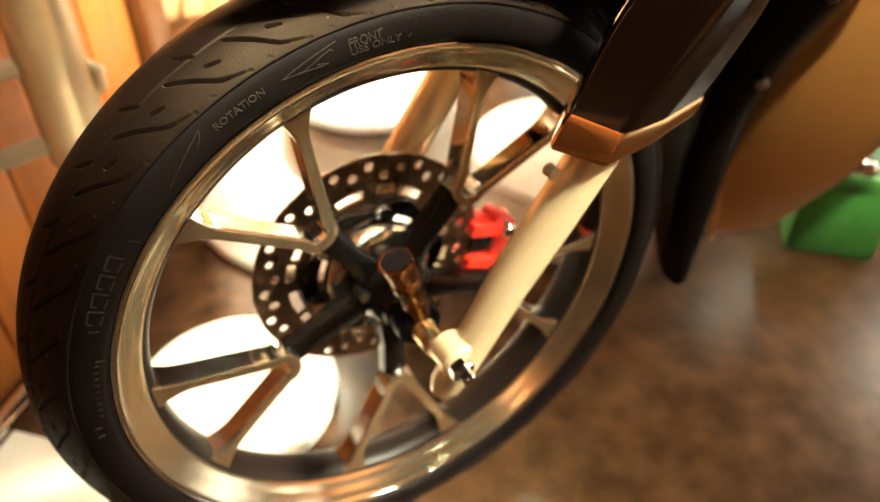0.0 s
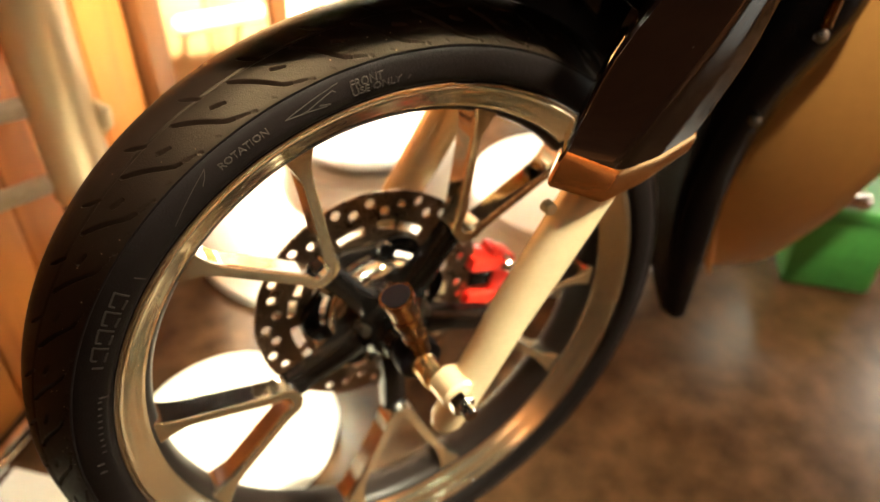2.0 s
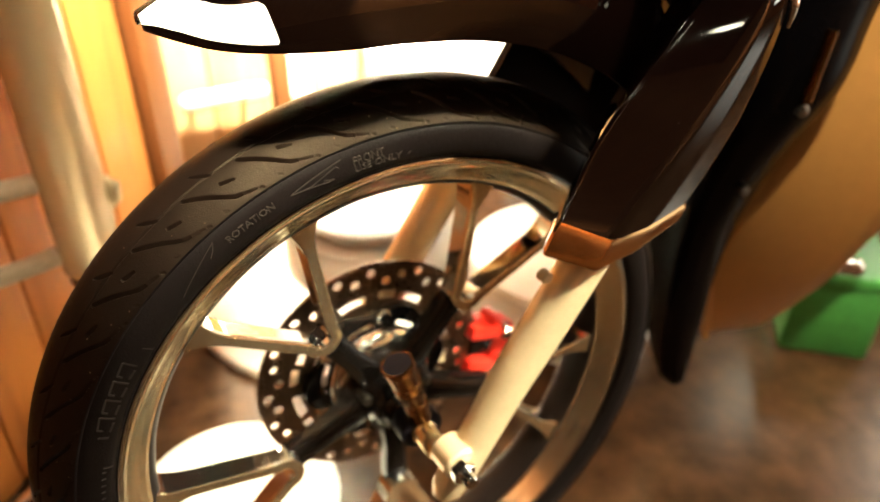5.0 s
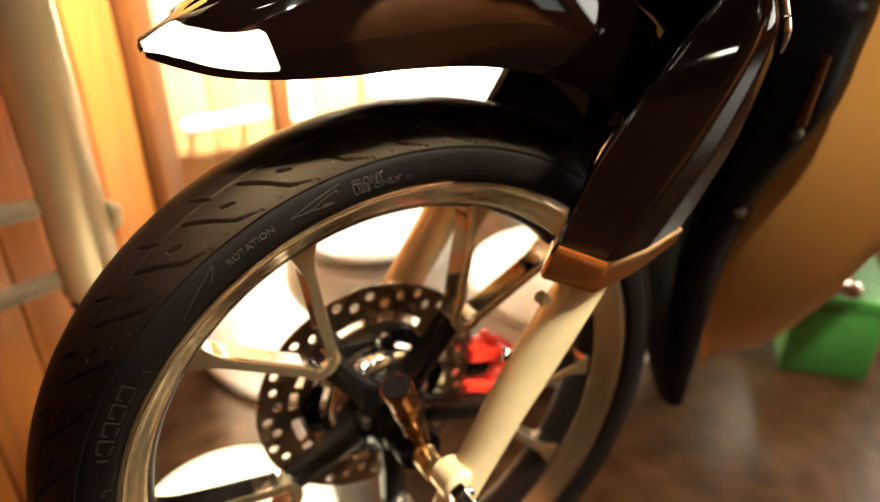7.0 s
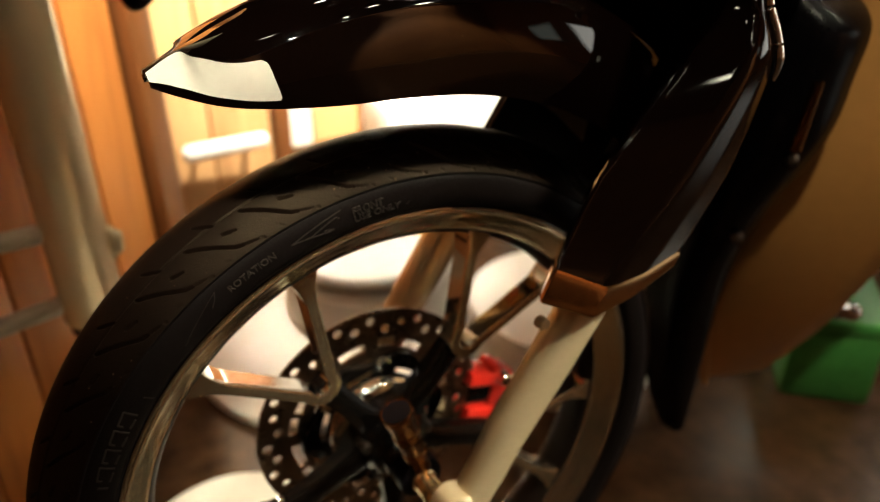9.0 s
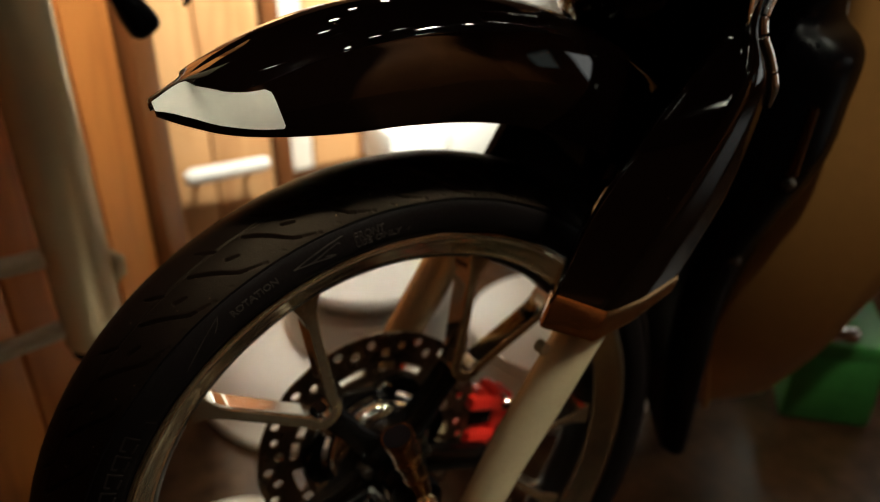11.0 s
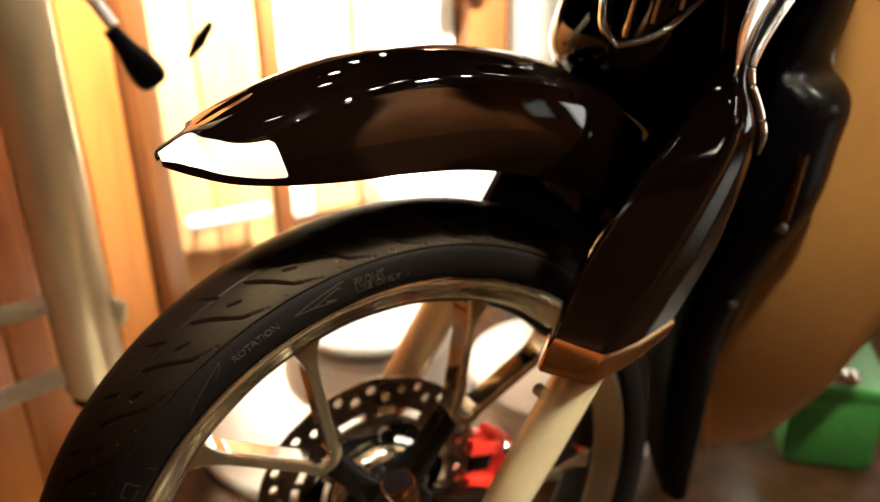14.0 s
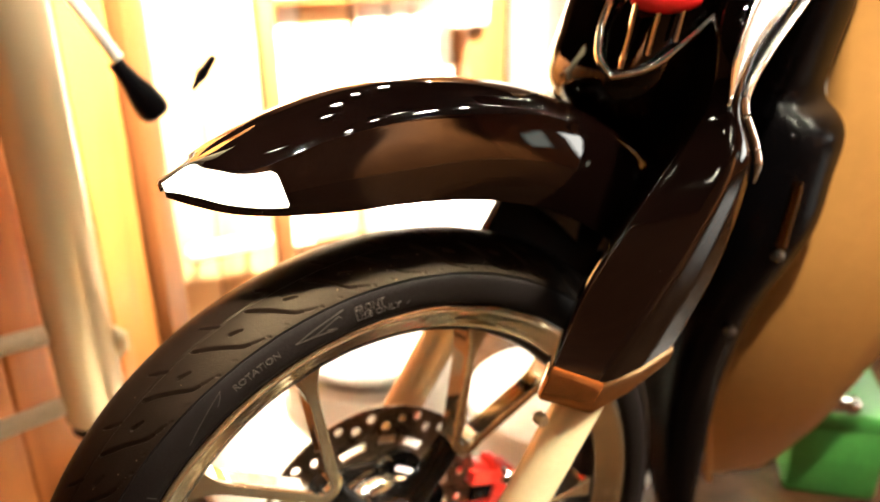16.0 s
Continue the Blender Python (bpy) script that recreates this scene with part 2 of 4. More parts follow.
def lathe(bm, profile, segs=96, closed=False, mi=0, cx=0.0, cz=0.285):
    rows = []
    for i in range(segs):
        a = 2 * math.pi * i / segs
        rows.append([(cx + r * math.cos(a), y, cz + r * math.sin(a)) for r, y in profile])
    grid(bm, rows, closed_u=True, closed_v=closed, mi=mi)
    if not closed:
        for k in (0, -1):
            if profile[k][0] > 1e-5:
                bm.faces.new([bm.verts.new(r[k]) for r in rows]).material_index = mi
    bmesh.ops.remove_doubles(bm, verts=bm.verts, dist=1e-6)
    return bm


def box(bm, lo, hi, m=None, bevel=0.0):
    r = bmesh.ops.create_cube(bm, size=1)
    mm = Matrix.Translation([(a + b) / 2 for a, b in zip(lo, hi)]) @ Matrix.Diagonal([b - a for a, b in zip(lo, hi)] + [1])
    bmesh.ops.transform(bm, matrix=(m @ mm if m else mm), verts=r["verts"])
    if bevel:
        es = list({e for v in r["verts"] for e in v.link_edges})
        bmesh.ops.bevel(bm, geom=es, offset=bevel, segments=2, profile=0.5, affect="EDGES")
    return bm


def tube(bm, pts, radii, segs=20, caps=True, up=(0, 0, 1)):
    pts = [Vector(p) for p in pts]
    radii = radii if isinstance(radii, (list, tuple)) else [radii] * len(pts)
    rows = []
    for i, p in enumerate(pts):
        d = (pts[min(i + 1, len(pts) - 1)] - pts[max(i - 1, 0)]).normalized()
        ref = Vector(up) if abs(d.dot(Vector(up))) < 0.95 else Vector((0, 1, 0))
        s = d.cross(ref).normalized()
        t = s.cross(d)
        rows.append([p + radii[i] * (s * math.cos(2 * math.pi * k / segs) + t * math.sin(2 * math.pi * k / segs)) for k in range(segs)])
    grid(bm, rows, closed_v=True, cap=caps)
    return bm


def curve_pts(ctrl, n):
    """A smooth line through the control points (Catmull-Rom)."""
    c = [Vector(p) for p in ctrl]
    out = []
    for i in range(len(c) - 1):
        p0, p1, p2, p3 = c[max(i - 1, 0)], c[i], c[i + 1], c[min(i + 2, len(c) - 1)]
        for k in range(n):
            t = k / n
            out.append(0.5 * (2 * p1 + (p2 - p0) * t + (2 * p0 - 5 * p1 + 4 * p2 - p3) * t * t + (3 * p1 - p0 - 3 * p2 + p3) * t**3))
    return out + [c[-1]]


def thing(name, label, category, group="", at=(0, 0, 0)):
    ob = new(name)
    ob.empty_display_size = 0.05
    return tagged(ob, label, category, group)


# ---- setting ----
bm = bmesh.new()
box(bm, (-5.1, -5, -0.1), (5.1, 6.2, 0))
tagged(finish("floor", bm, FLOOR), "polished dark brown floor with soft reflections", "floor", kind="structure")
for nm, lo, hi, mt in (("wall_north", (-4.96, 6.0, 0), (5, 6.14, 2.64), ROOM_WOOD), ("wall_south", (-5, -5, 0), (5, -4.86, 2.64), ROOM_WOOD), ("wall_west", (-5.1, -4.86, 0), (-4.96, 6.0, 2.64), ROOM_WOOD), ("wall_east", (3.5, -4.86, 0), (3.64, 6.0, 2.64), ROOM_WOOD)):
    bm = bmesh.new()
    box(bm, lo, hi)
    tagged(finish(nm, bm, mt), "brown wooden wall of the showroom", "wall", kind="structure")
bm = bmesh.new()
box(bm, (-5.1, -5, 2.64), (5.1, 6.2, 2.74))
tagged(finish("ceiling", bm, CEIL), "dark painted ceiling", "ceiling", kind="structure")

# ---- motorcycle ----
bike = thing("motorcycle", "black and bronze underbone motorcycle with a cast alloy front wheel", "motorcycle")

# front wheel: the rim carries tyre, spokes, hub and disc
FRONT = [(0.2268, -0.0322), (0.2274, -0.0322), (0.2279, -0.0336), (0.2287, -0.0342), (0.2296, -0.0341), (0.2302, -0.0332), (0.2302, -0.0300)]
BAND = [(0.1990, 0.0), (0.1992, -0.0060), (0.2008, -0.0115), (0.2035, -0.0155), (0.2062, -0.0178), (0.2078, -0.0186), (0.2092, -0.0196), (0.2120, -0.0226), (0.2155, -0.0256), (0.2190, -0.0284), (0.2222, -0.0316), (0.2240, -0.0334), (0.2254, -0.0342), (0.2263, -0.0338)]
OUTER = [(0.2240, -0.0290), (0.2180, -0.0200), (0.2080, -0.0120)]
NEAR = BAND + FRONT + OUTER
RIM_PROFILE = NEAR + [(0.2060, 0.0)] + [(r, -y) for r, y in reversed(NEAR[1:])]
bm = bmesh.new()
rows = []
for i in range(240):
    a = 2 * math.pi * i / 240
    rows.append([(r * math.cos(a), y, AX.z + r * math.sin(a)) for r, y in RIM_PROFILE])
vs = grid(bm, rows, closed_u=True, closed_v=True)
for f in bm.faces:
    c = f.calc_center_median()
    if math.hypot(c.x, c.z - AX.z) < 0.2068 and abs(c.y) < 0.0180:
        f.material_index = 1
    elif math.hypot(c.x, c.z - AX.z) > 0.2272 and abs(c.y) > 0.0300:
        f.material_index = 2
wheel = part("front_wheel", bm, [ALLOY, BARREL, CHROME], bike, "polished cast alloy rim with a dark inner barrel")

TYRE = [(0.2290, -0.0315), (0.2310, -0.0340), (0.2326, -0.0366), (0.2352, -0.0382), (0.2400, -0.0392), (0.2450, -0.0393), (0.2500, -0.0385), (0.2535, -0.0372), (0.2550, -0.0362), (0.2556, -0.0366), (0.2563, -0.0370), (0.2569, -0.0368)]
TREAD_MID, TREAD_HALF, TREAD_EDGE, TREAD_TOP = 0.0008, 0.0376, 0.2569, 0.2803
PITCHES = 41
STEP = 360.0 / PITCHES
# grooves in one pitch: angle from the long groove's inner end, distance from the middle in mm; half width in mm, depth in mm
GROOVES = (
    (((0.0, 18.2), (-1.7, 22.4), (-3.3, 26.5), (-4.6, 30.0), (-5.6, 32.3), (-6.6, 33.3)), (0.75, 0.95, 0.85, 0.7, 0.6, 0.5), 3.0),
    (((-6.9, 33.5), (-7.8, 34.2), (-8.7, 34.8)), (0.45, 0.35, 0.15), 1.5),
    (((-5.2, 23.8), (-6.1, 24.8), (-7.0, 25.6)), (0.75, 0.75, 0.35), 2.4),
    (((-2.6, 8.6), (-3.6, 12.6), (-4.9, 16.6)), (0.35, 1.1, 0.5), 2.4),
    (((-9.2, 35.2), (-9.6, 35.6)), (0.45, 0.45), 1.2),
    (((-3.4, 34.6), (-3.9, 35.4)), (0.3, 0.3), 0.9),
)
CREASE = 16.3


def tread_r(y):
    k = abs(y - TREAD_MID) / TREAD_HALF
    return TREAD_EDGE + (TREAD_TOP - TREAD_EDGE) * (1 - k**2)


def groove_depth(a, y):
    """How deep the tread is cut at the angle a (degrees) and y (m)."""
    s = abs(y) * 1000
    deep = 0.75 * max(0, min(1, (0.75 - abs(s - CREASE)) / 0.5)) if y < 0 else 0.0
    if s < 7.0 or s > (26.0 if y > 0 else 37.0):
        return deep / 1000
    base = a - 130.3 + (STEP / 2 if y > 0 else 0)
    for shift in (0, STEP, -STEP, -2 * STEP):
        u = (base % STEP) + shift
        for line, half, depth in GROOVES:
            for (a0, s0), (a1, s1), h0, h1 in zip(line, line[1:], half, half[1:]):
                x0, x1, x = a0 * 4.8, a1 * 4.8, u * 4.8
                if min(x0, x1) - 3 > x or max(x0, x1) + 3 < x or min(s0, s1) - 3 > s or max(s0, s1) + 3 < s:
                    continue
                dx, ds = x1 - x0, s1 - s0
                t = max(0, min(1, ((x - x0) * dx + (s - s0) * ds) / (dx * dx + ds * ds)))
                d = math.hypot(x - x0 - t * dx, s - s0 - t * ds)
                k = max(0, min(1, (h0 + (h1 - h0) * t + 0.30 - d) / 0.6))
                deep = max(deep, k * depth)
    return deep / 1000


def tyre_mesh():
    per = 76
    na = PITCHES * per
    ys = [TREAD_MID - TREAD_HALF + 0.00040 * j for j in range(118)]
    ys += [ys[-1] + (TREAD_MID + TREAD_HALF - ys[-1]) * j / 28 for j in range(1, 29)]
    cut = [[groove_depth(130.3 + STEP * i / per, y) for y in ys] for i in range(per)]
    verts, faces, mi = [], [], []
    inner = [(r, -y + 2 * TREAD_MID) for r, y in reversed(TYRE)]
    n = len(TYRE) + len(ys) - 2 + len(inner)
    for i in range(na):
        a = radians(130.3 + STEP * i / per)
        c, s = math.cos(a), math.sin(a)
        prof = TYRE + [(tread_r(y) - cut[i % per][j + 1], y) for j, y in enumerate(ys[1:-1])] + inner
        verts += [(r * c, y, AX.z + r * s) for r, y in prof]
    for i in range(na):
        k = (i + 1) % na
        for j in range(n - 1):
            faces.append((i * n + j, i * n + j + 1, k * n + j + 1, k * n + j))
            mi.append(0 if len(TYRE) - 2 < j < n - len(TYRE) else 1)
    me = bpy.data.meshes.new("tyre")
    me.from_pydata(verts, [], faces)
    me.materials.append(RUBBER)
    me.materials.append(RUBBER_SIDE)
    me.polygons.foreach_set("material_index", mi)
    me.polygons.foreach_set("use_smooth", [True] * len(faces))
    me.set_sharp_from_angle(angle=radians(50))
    ob = new("tyre", me)
    ob.parent = wheel
    return tagged(ob, "black rubber tyre with diagonal tread grooves")


tyre = tyre_mesh()


# spokes: five forks of polished bars on black arms
def spoke_mesh():
    """One fork in the wheel's plane, along +x: two bars that flare into the rim, joined by a bend at the hub's end."""
    bm = bmesh.new()
    side = []
    for k in range(23):
        t = k / 22
        x = 0.2085 - 0.0945 * t
        side.append((x, 0.0127 + 0.505 * (x - 0.114) - 0.10 * max(0, x - 0.175)))
    arc = []
    for k in range(1, 14):
        a = math.pi / 2 + 0.42 + (math.pi - 0.84) * k / 14
        arc.append((0.1118 + 0.0118 * math.cos(a) * 1.02, 0.0118 * math.sin(a) * 1.08))
    flare = [0.0042 + 0.0150 * max(0.0, 1 - k / 9.0) ** 2.0 + 0.0006 * k / 22 for k in range(23)]
    path = side + arc + [(x, -z) for x, z in reversed(side)]
    halves = flare + [0.0048 + 0.0002 * math.sin(math.pi * k / 12) for k in range(13)] + flare[::-1]
    n = len(path)
    deep = [0.017 + 0.004 * abs(2 * i / (n - 1) - 1) for i in range(n)]
    # near the rim the bars come forward into its face
    fore = [0.0060 * max(0.0, (px - 0.168) / 0.0405) ** 1.7 for px, _ in path]
    rows = []
    for i, (px, pz) in enumerate(path):
        ax, az = path[max(i - 1, 0)]
        bx, bz = path[min(i + 1, n - 1)]
        l = math.hypot(bx - ax, bz - az)
        nx, nz = -(bz - az) / l, (bx - ax) / l
        h, y0, y1 = halves[i], SPOKE_Y - fore[i], SPOKE_Y + deep[i]
        sec = [(-h * 1.15, y1), (-h, y0 + 0.0050), (-h, y0 + 0.0016), (-h + 0.0005, y0 + 0.0005), (-h + 0.0016, y0), (h - 0.0016, y0), (h - 0.0005, y0 + 0.0005), (h, y0 + 0.0016), (h, y0 + 0.0050), (h * 1.15, y1)]
        rows.append([(px + nx * o, y, pz + nz * o) for o, y in sec])
    vs = [[bm.verts.new(p) for p in r] for r in rows]
    m = len(vs[0])
    for i in range(n - 1):
        for j in range(m):
            f = bm.faces.new((vs[i][j], vs[i + 1][j], vs[i + 1][(j + 1) % m], vs[i][(j + 1) % m]))
            f.material_index = 0 if 1 < j < 7 else 1
    for r in (vs[0], vs[-1]):
        bm.faces.new(r).material_index = 1
    return bm


SPOKE_Y, SPOKE_TURN = -0.0125, 124.5
spoke_me = None
for k in range(5):
    m = Matrix.Translation(AX) @ Matrix.Rotation(-radians(SPOKE_TURN - 72 * k), 4, "Y")
    if spoke_me is None:
        ob = part("spoke", spoke_mesh(), [ALLOY, SPOKE_SIDE], wheel, "polished forked alloy spoke")
        spoke_me = ob.data
    else:
        ob = new("spoke", spoke_me)
        ob.parent = wheel
        tagged(ob, "polished forked alloy spoke")
    ob.matrix_basis = m
    flat_faced(ob)
arm_me = None
for k in range(5):
    if arm_me is None:
        bm = bmesh.new()
        rows = []
        for r, h, y0, y1 in ((0.022, 0.0165, 0.002, 0.026), (0.040, 0.0125, -0.001, 0.020), (0.062, 0.0105, -0.0025, 0.016), (0.084, 0.0110, -0.0035, 0.013), (0.098, 0.0120, -0.0040, 0.011), (0.1065, 0.0105, -0.0035, 0.010)):
            rows.append([(r, y0, -h + 0.004), (r, y0 - 0.0012, 0), (r, y0, h - 0.004), (r, y0 + 0.002, h - 0.001), (r, y0 + 0.005, h), (r, y1, h * 0.85), (r, y1, -h * 0.85), (r, y0 + 0.005, -h), (r, y0 + 0.002, -h + 0.001)])
        grid(bm, rows, closed_v=True, cap=True)
        ob = part("spoke_arm", bm, BLACK_PAINT, wheel, "black cast arm")
        arm_me = ob.data
    else:
        ob = new("spoke_arm", arm_me)
        ob.parent = wheel
        tagged(ob, "black cast arm")
    ob.matrix_basis = Matrix.Translation(AX) @ Matrix.Rotation(-radians(SPOKE_TURN - 72 * k), 4, "Y")

bm = bmesh.new()
lathe(bm, [(0.0, -0.030), (0.0175, -0.030), (0.0195, -0.0285), (0.0205, -0.020), (0.0250, -0.015), (0.0262, -0.010), (0.0290, -0.004), (0.0330, 0.002), (0.0345, 0.010), (0.0345, 0.018), (0.0365, 0.022), (0.0365, 0.034), (0.0, 0.034)], 72)
hub = part("hub", bm, BLACK_PAINT, wheel, "black cast wheel hub")
bm = bmesh.new()
lathe(bm, [(0.0350, 0.0200), (0.0400, 0.0196), (0.0450, 0.0222), (0.0482, 0.0272), (0.0492, 0.0330), (0.0370, 0.0335)], 72, closed=True)
part("hub_flange", bm, SPOKE_SIDE, hub, "polished alloy flange")
for k in range(5):
    a = SPOKE_TURN - 36 - 72 * k
    bm = bmesh.new()
    x, _, z = wheel_pt(0.0295, a, 0)
    lathe(bm, [(0.0, -0.009), (0.0040, -0.009), (0.0050, -0.008), (0.0055, 0.006), (0.0, 0.006)], 16, cx=x, cz=z)
    part("hub_boss", bm, DARK_METAL, hub, "small machined boss")
bm = bmesh.new()
lathe(bm, [(0.0, -0.0505), (0.0160, -0.0505), (0.0185, -0.0490), (0.0190, -0.0400), (0.0175, -0.0302), (0.0, -0.0302)], 56)
part("dust_seal", bm, PLASTIC, wheel, "black rubber dust seal")
bm = bmesh.new()
lathe(bm, [(0.0, -0.0765), (0.0090, -0.0765), (0.0098, -0.0750), (0.0098, -0.0560), (0.0112, -0.0550), (0.0112, -0.0507), (0.0, -0.0507)], 40)
part("axle_spacer", bm, GOLD, wheel, "shiny gold axle spacer")
# the speedometer drive's open cable socket beside the hub
bm = bmesh.new()
S0, S1 = Vector((-0.0030, -0.0425, 0.2880)), Vector((-0.0225, -0.0400, 0.3520))
prof = ((0.00, 0.0078), (0.18, 0.0082), (0.20, 0.0092), (0.30, 0.0094), (0.32, 0.0086), (0.55, 0.0098), (0.57, 0.0108), (0.66, 0.0110), (0.68, 0.0102), (0.90, 0.0114), (0.93, 0.0122), (1.00, 0.0120))
tube(bm, [S0.lerp(S1, t) for t, _ in prof], [r * 1.10 for _, r in prof], 32)
socket = part("cable_socket", bm, BRONZE, bike, "bronze speedometer cable socket")
bm = bmesh.new()
tube(bm, [S0.lerp(S1, 0.97), S0.lerp(S1, 1.006)], 0.0116, 32)
part("bore", bm, PLASTIC, socket, "dark open bore")


def flat_plate(name, loops, y0, y1, material, parent, label):
    """A flat plate in the wheel's plane: the first loop of (x, z) is its outline, the others are holes."""
    cu = bpy.data.curves.new(name, "CURVE")
    cu.dimensions, cu.fill_mode, cu.extrude = "2D", "BOTH", (y1 - y0) / 2
    for loop in loops:
        sp = cu.splines.new("POLY")
        sp.points.add(len(loop) - 1)
        for q, (x, z) in zip(sp.points, loop):
            q.co = (x, z, 0, 1)
        sp.use_cyclic_u = True
    tmp = new(name + "_outline", cu)
    dg = bpy.context.evaluated_depsgraph_get()
    me = bpy.data.meshes.new_from_object(tmp.evaluated_get(dg))
    bpy.data.objects.remove(tmp)
    bpy.data.curves.remove(cu)
    me.transform(Matrix.Translation((0, (y0 + y1) / 2, AX.z)) @ Matrix.Rotation(radians(90), 4, "X"))
    me.materials.clear()
    me.materials.append(material)
    ob = new(name, me)
    ob.parent = parent
    return tagged(ob, label)


def ring_hole(r, a, rad, n=18):
    x, z = r * math.cos(radians(a)), r * math.sin(radians(a))
    return [(x + rad * math.cos(2 * math.pi * k / n), z + rad * math.sin(2 * math.pi * k / n)) for k in range(n)]


def ring_slot(r, a0, a1, half):
    pts = []
    for k in range(9):
        a = radians(a0 + (a1 - a0) * k / 8)
        pts.append(((r + half) * math.cos(a), (r + half) * math.sin(a)))
    for k in range(9):
        a = radians(a1 - (a1 - a0) * k / 8)
        pts.append(((r - half) * math.cos(a), (r - half) * math.sin(a)))
    return pts


loops = [[((0.1075 + 0.0002 * math.cos(16 * a)) * math.cos(a), (0.1075 + 0.0002 * math.cos(16 * a)) * math.sin(a)) for a in [2 * math.pi * k / 240 for k in range(240)]]]
for k in range(8):
    b = 45 * k
    loops.append(ring_hole(0.0997, 105.4 + b, 0.0044))
    loops.append(ring_hole(0.0918, 96.7 + b, 0.0044))
    loops.append(ring_hole(0.0982, 87.5 + b, 0.0044))
    loops.append(ring_hole(0.0890, 78.7 + b, 0.0044))
    loops.append(ring_hole(0.0955, 69.8 + b, 0.0038))
    loops.append(ring_slot(0.0737, 92.0 + b, 111.5 + b, 0.0042))
    loops.append(ring_slot(0.0755, 70.0 + b, 82.5 + b, 0.0042))
loops.append([(0.060 * math.cos(2 * math.pi * k / 90), 0.060 * math.sin(2 * math.pi * k / 90)) for k in range(90)])
flat_plate("brake_disc", loops, 0.0420, 0.0446, DISC, wheel, "drilled steel brake disc with slots")
loops = [[((0.0640 + 0.0045 * math.cos(6 * a)) * math.cos(a), (0.0640 + 0.0045 * math.cos(6 * a)) * math.sin(a)) for a in [2 * math.pi * k / 120 for k in range(120)]]]
for k in range(6):
    loops.append(ring_slot(0.0490, 60 * k + 30, 60 * k + 66, 0.0048))
flat_plate("disc_carrier", loops, 0.0340, 0.0412, BLACK_PAINT, wheel, "black openwork disc carrier")
for k in range(6):
    a = 21 + 60 * k
    bm = bmesh.new()
    x, _, z = wheel_pt(0.0585, a, 0)
    lathe(bm, [(0.0, 0.0290), (0.0055, 0.0290), (0.0070, 0.0305), (0.0070, 0.0338), (0.0, 0.0338)], 20, cx=x, cz=z)
    part("disc_bolt", bm, CHROME, wheel, "shiny disc bolt")


# raised lettering on the sidewall
def side_y(r):
    return float(np.interp(r, [q[0] for q in TYRE], [q[1] for q in TYRE]))


def arc_text(body, a0, a1, r0, height, name="lettering"):
    """Raised letters along the sidewall, from angle a0 to a1, feet at r0."""
    cu = bpy.data.curves.new(name, "FONT")
    cu.body, cu.size, cu.extrude, cu.resolution_u = body, 1.0, 0.5, 2
    tmp = new(name + "_line", cu)
    me = bpy.data.meshes.new_from_object(tmp.evaluated_get(bpy.context.evaluated_depsgraph_get()))
    bpy.data.objects.remove(tmp)
    bpy.data.curves.remove(cu)
    xs = [v.co.x for v in me.vertices]
    ys = [v.co.y for v in me.vertices]
    for v in me.vertices:
        a = a0 + (a1 - a0) * (v.co.x - min(xs)) / (max(xs) - min(xs))
        r = r0 + height * (v.co.y - min(ys)) / (max(ys) - min(ys))
        v.co = wheel_pt(r, a, side_y(r) - (0.0009 if v.co.z > 0 else -0.001))
    me.materials.clear()
    me.materials.append(LETTER)
    ob = new(name, me)
    ob.parent = wheel
    return tagged(ob, "raised rubber lettering")


def rib(pts, half=0.0003, name="raised_mark"):
    bm = bmesh.new()
    for (a0, r0), (a1, r1) in zip(pts, pts[1:]):
        n = max(2, int(abs(a1 - a0)) + 1)
        rows = []
        dx, dr = (a1 - a0) * 0.00435, r1 - r0
        l = math.hypot(dx, dr)
        ox, orr = -dr / l * half / 0.00435, dx / l * half
        for k in range(n + 1):
            t = k / n
            a, r = a0 + (a1 - a0) * t, r0 + (r1 - r0) * t
            rows.append([wheel_pt(r + orr, a + ox, side_y(r) + 0.001), wheel_pt(r + orr * 0.6, a + ox * 0.6, side_y(r) - 0.0006), wheel_pt(r - orr * 0.6, a - ox * 0.6, side_y(r) - 0.0006), wheel_pt(r - orr, a - ox, side_y(r) + 0.001)])
        grid(bm, rows, cap=True)
    return part(name, bm, LETTER, wheel, "raised rubber mark")


arc_text("ROTATION", 120.5, 112.2, 0.2432, 0.0046)
arc_text("FRONT", 98.8, 93.6, 0.2437, 0.0056)
arc_text("USE ONLY", 98.8, 90.7, 0.2386, 0.0046)
# pointed marks beside the words
rib([(109.4, 0.2449), (100.5, 0.2510)])
rib([(109.4, 0.2449), (103.0, 0.2400)])
rib([(106.6, 0.2424), (101.6, 0.2480), (101.2, 0.2462)], 0.00025)
rib([(106.9, 0.2430), (106.0, 0.2426)], 0.0007)
rib([(104.0, 0.2424), (102.4, 0.2402)], 0.0007)
rib([(131.0, 0.2393), (122.1, 0.2509), (122.9, 0.2470), (124.0, 0.2439)])
rib([(89.6, 0.2398), (89.1, 0.2420)], 0.0006)
rib([(140.7, 0.2421), (140.5, 0.2353)], 0.0005)
rib([(162.9, 0.2398), (163.0, 0.2337)], 0.0005)
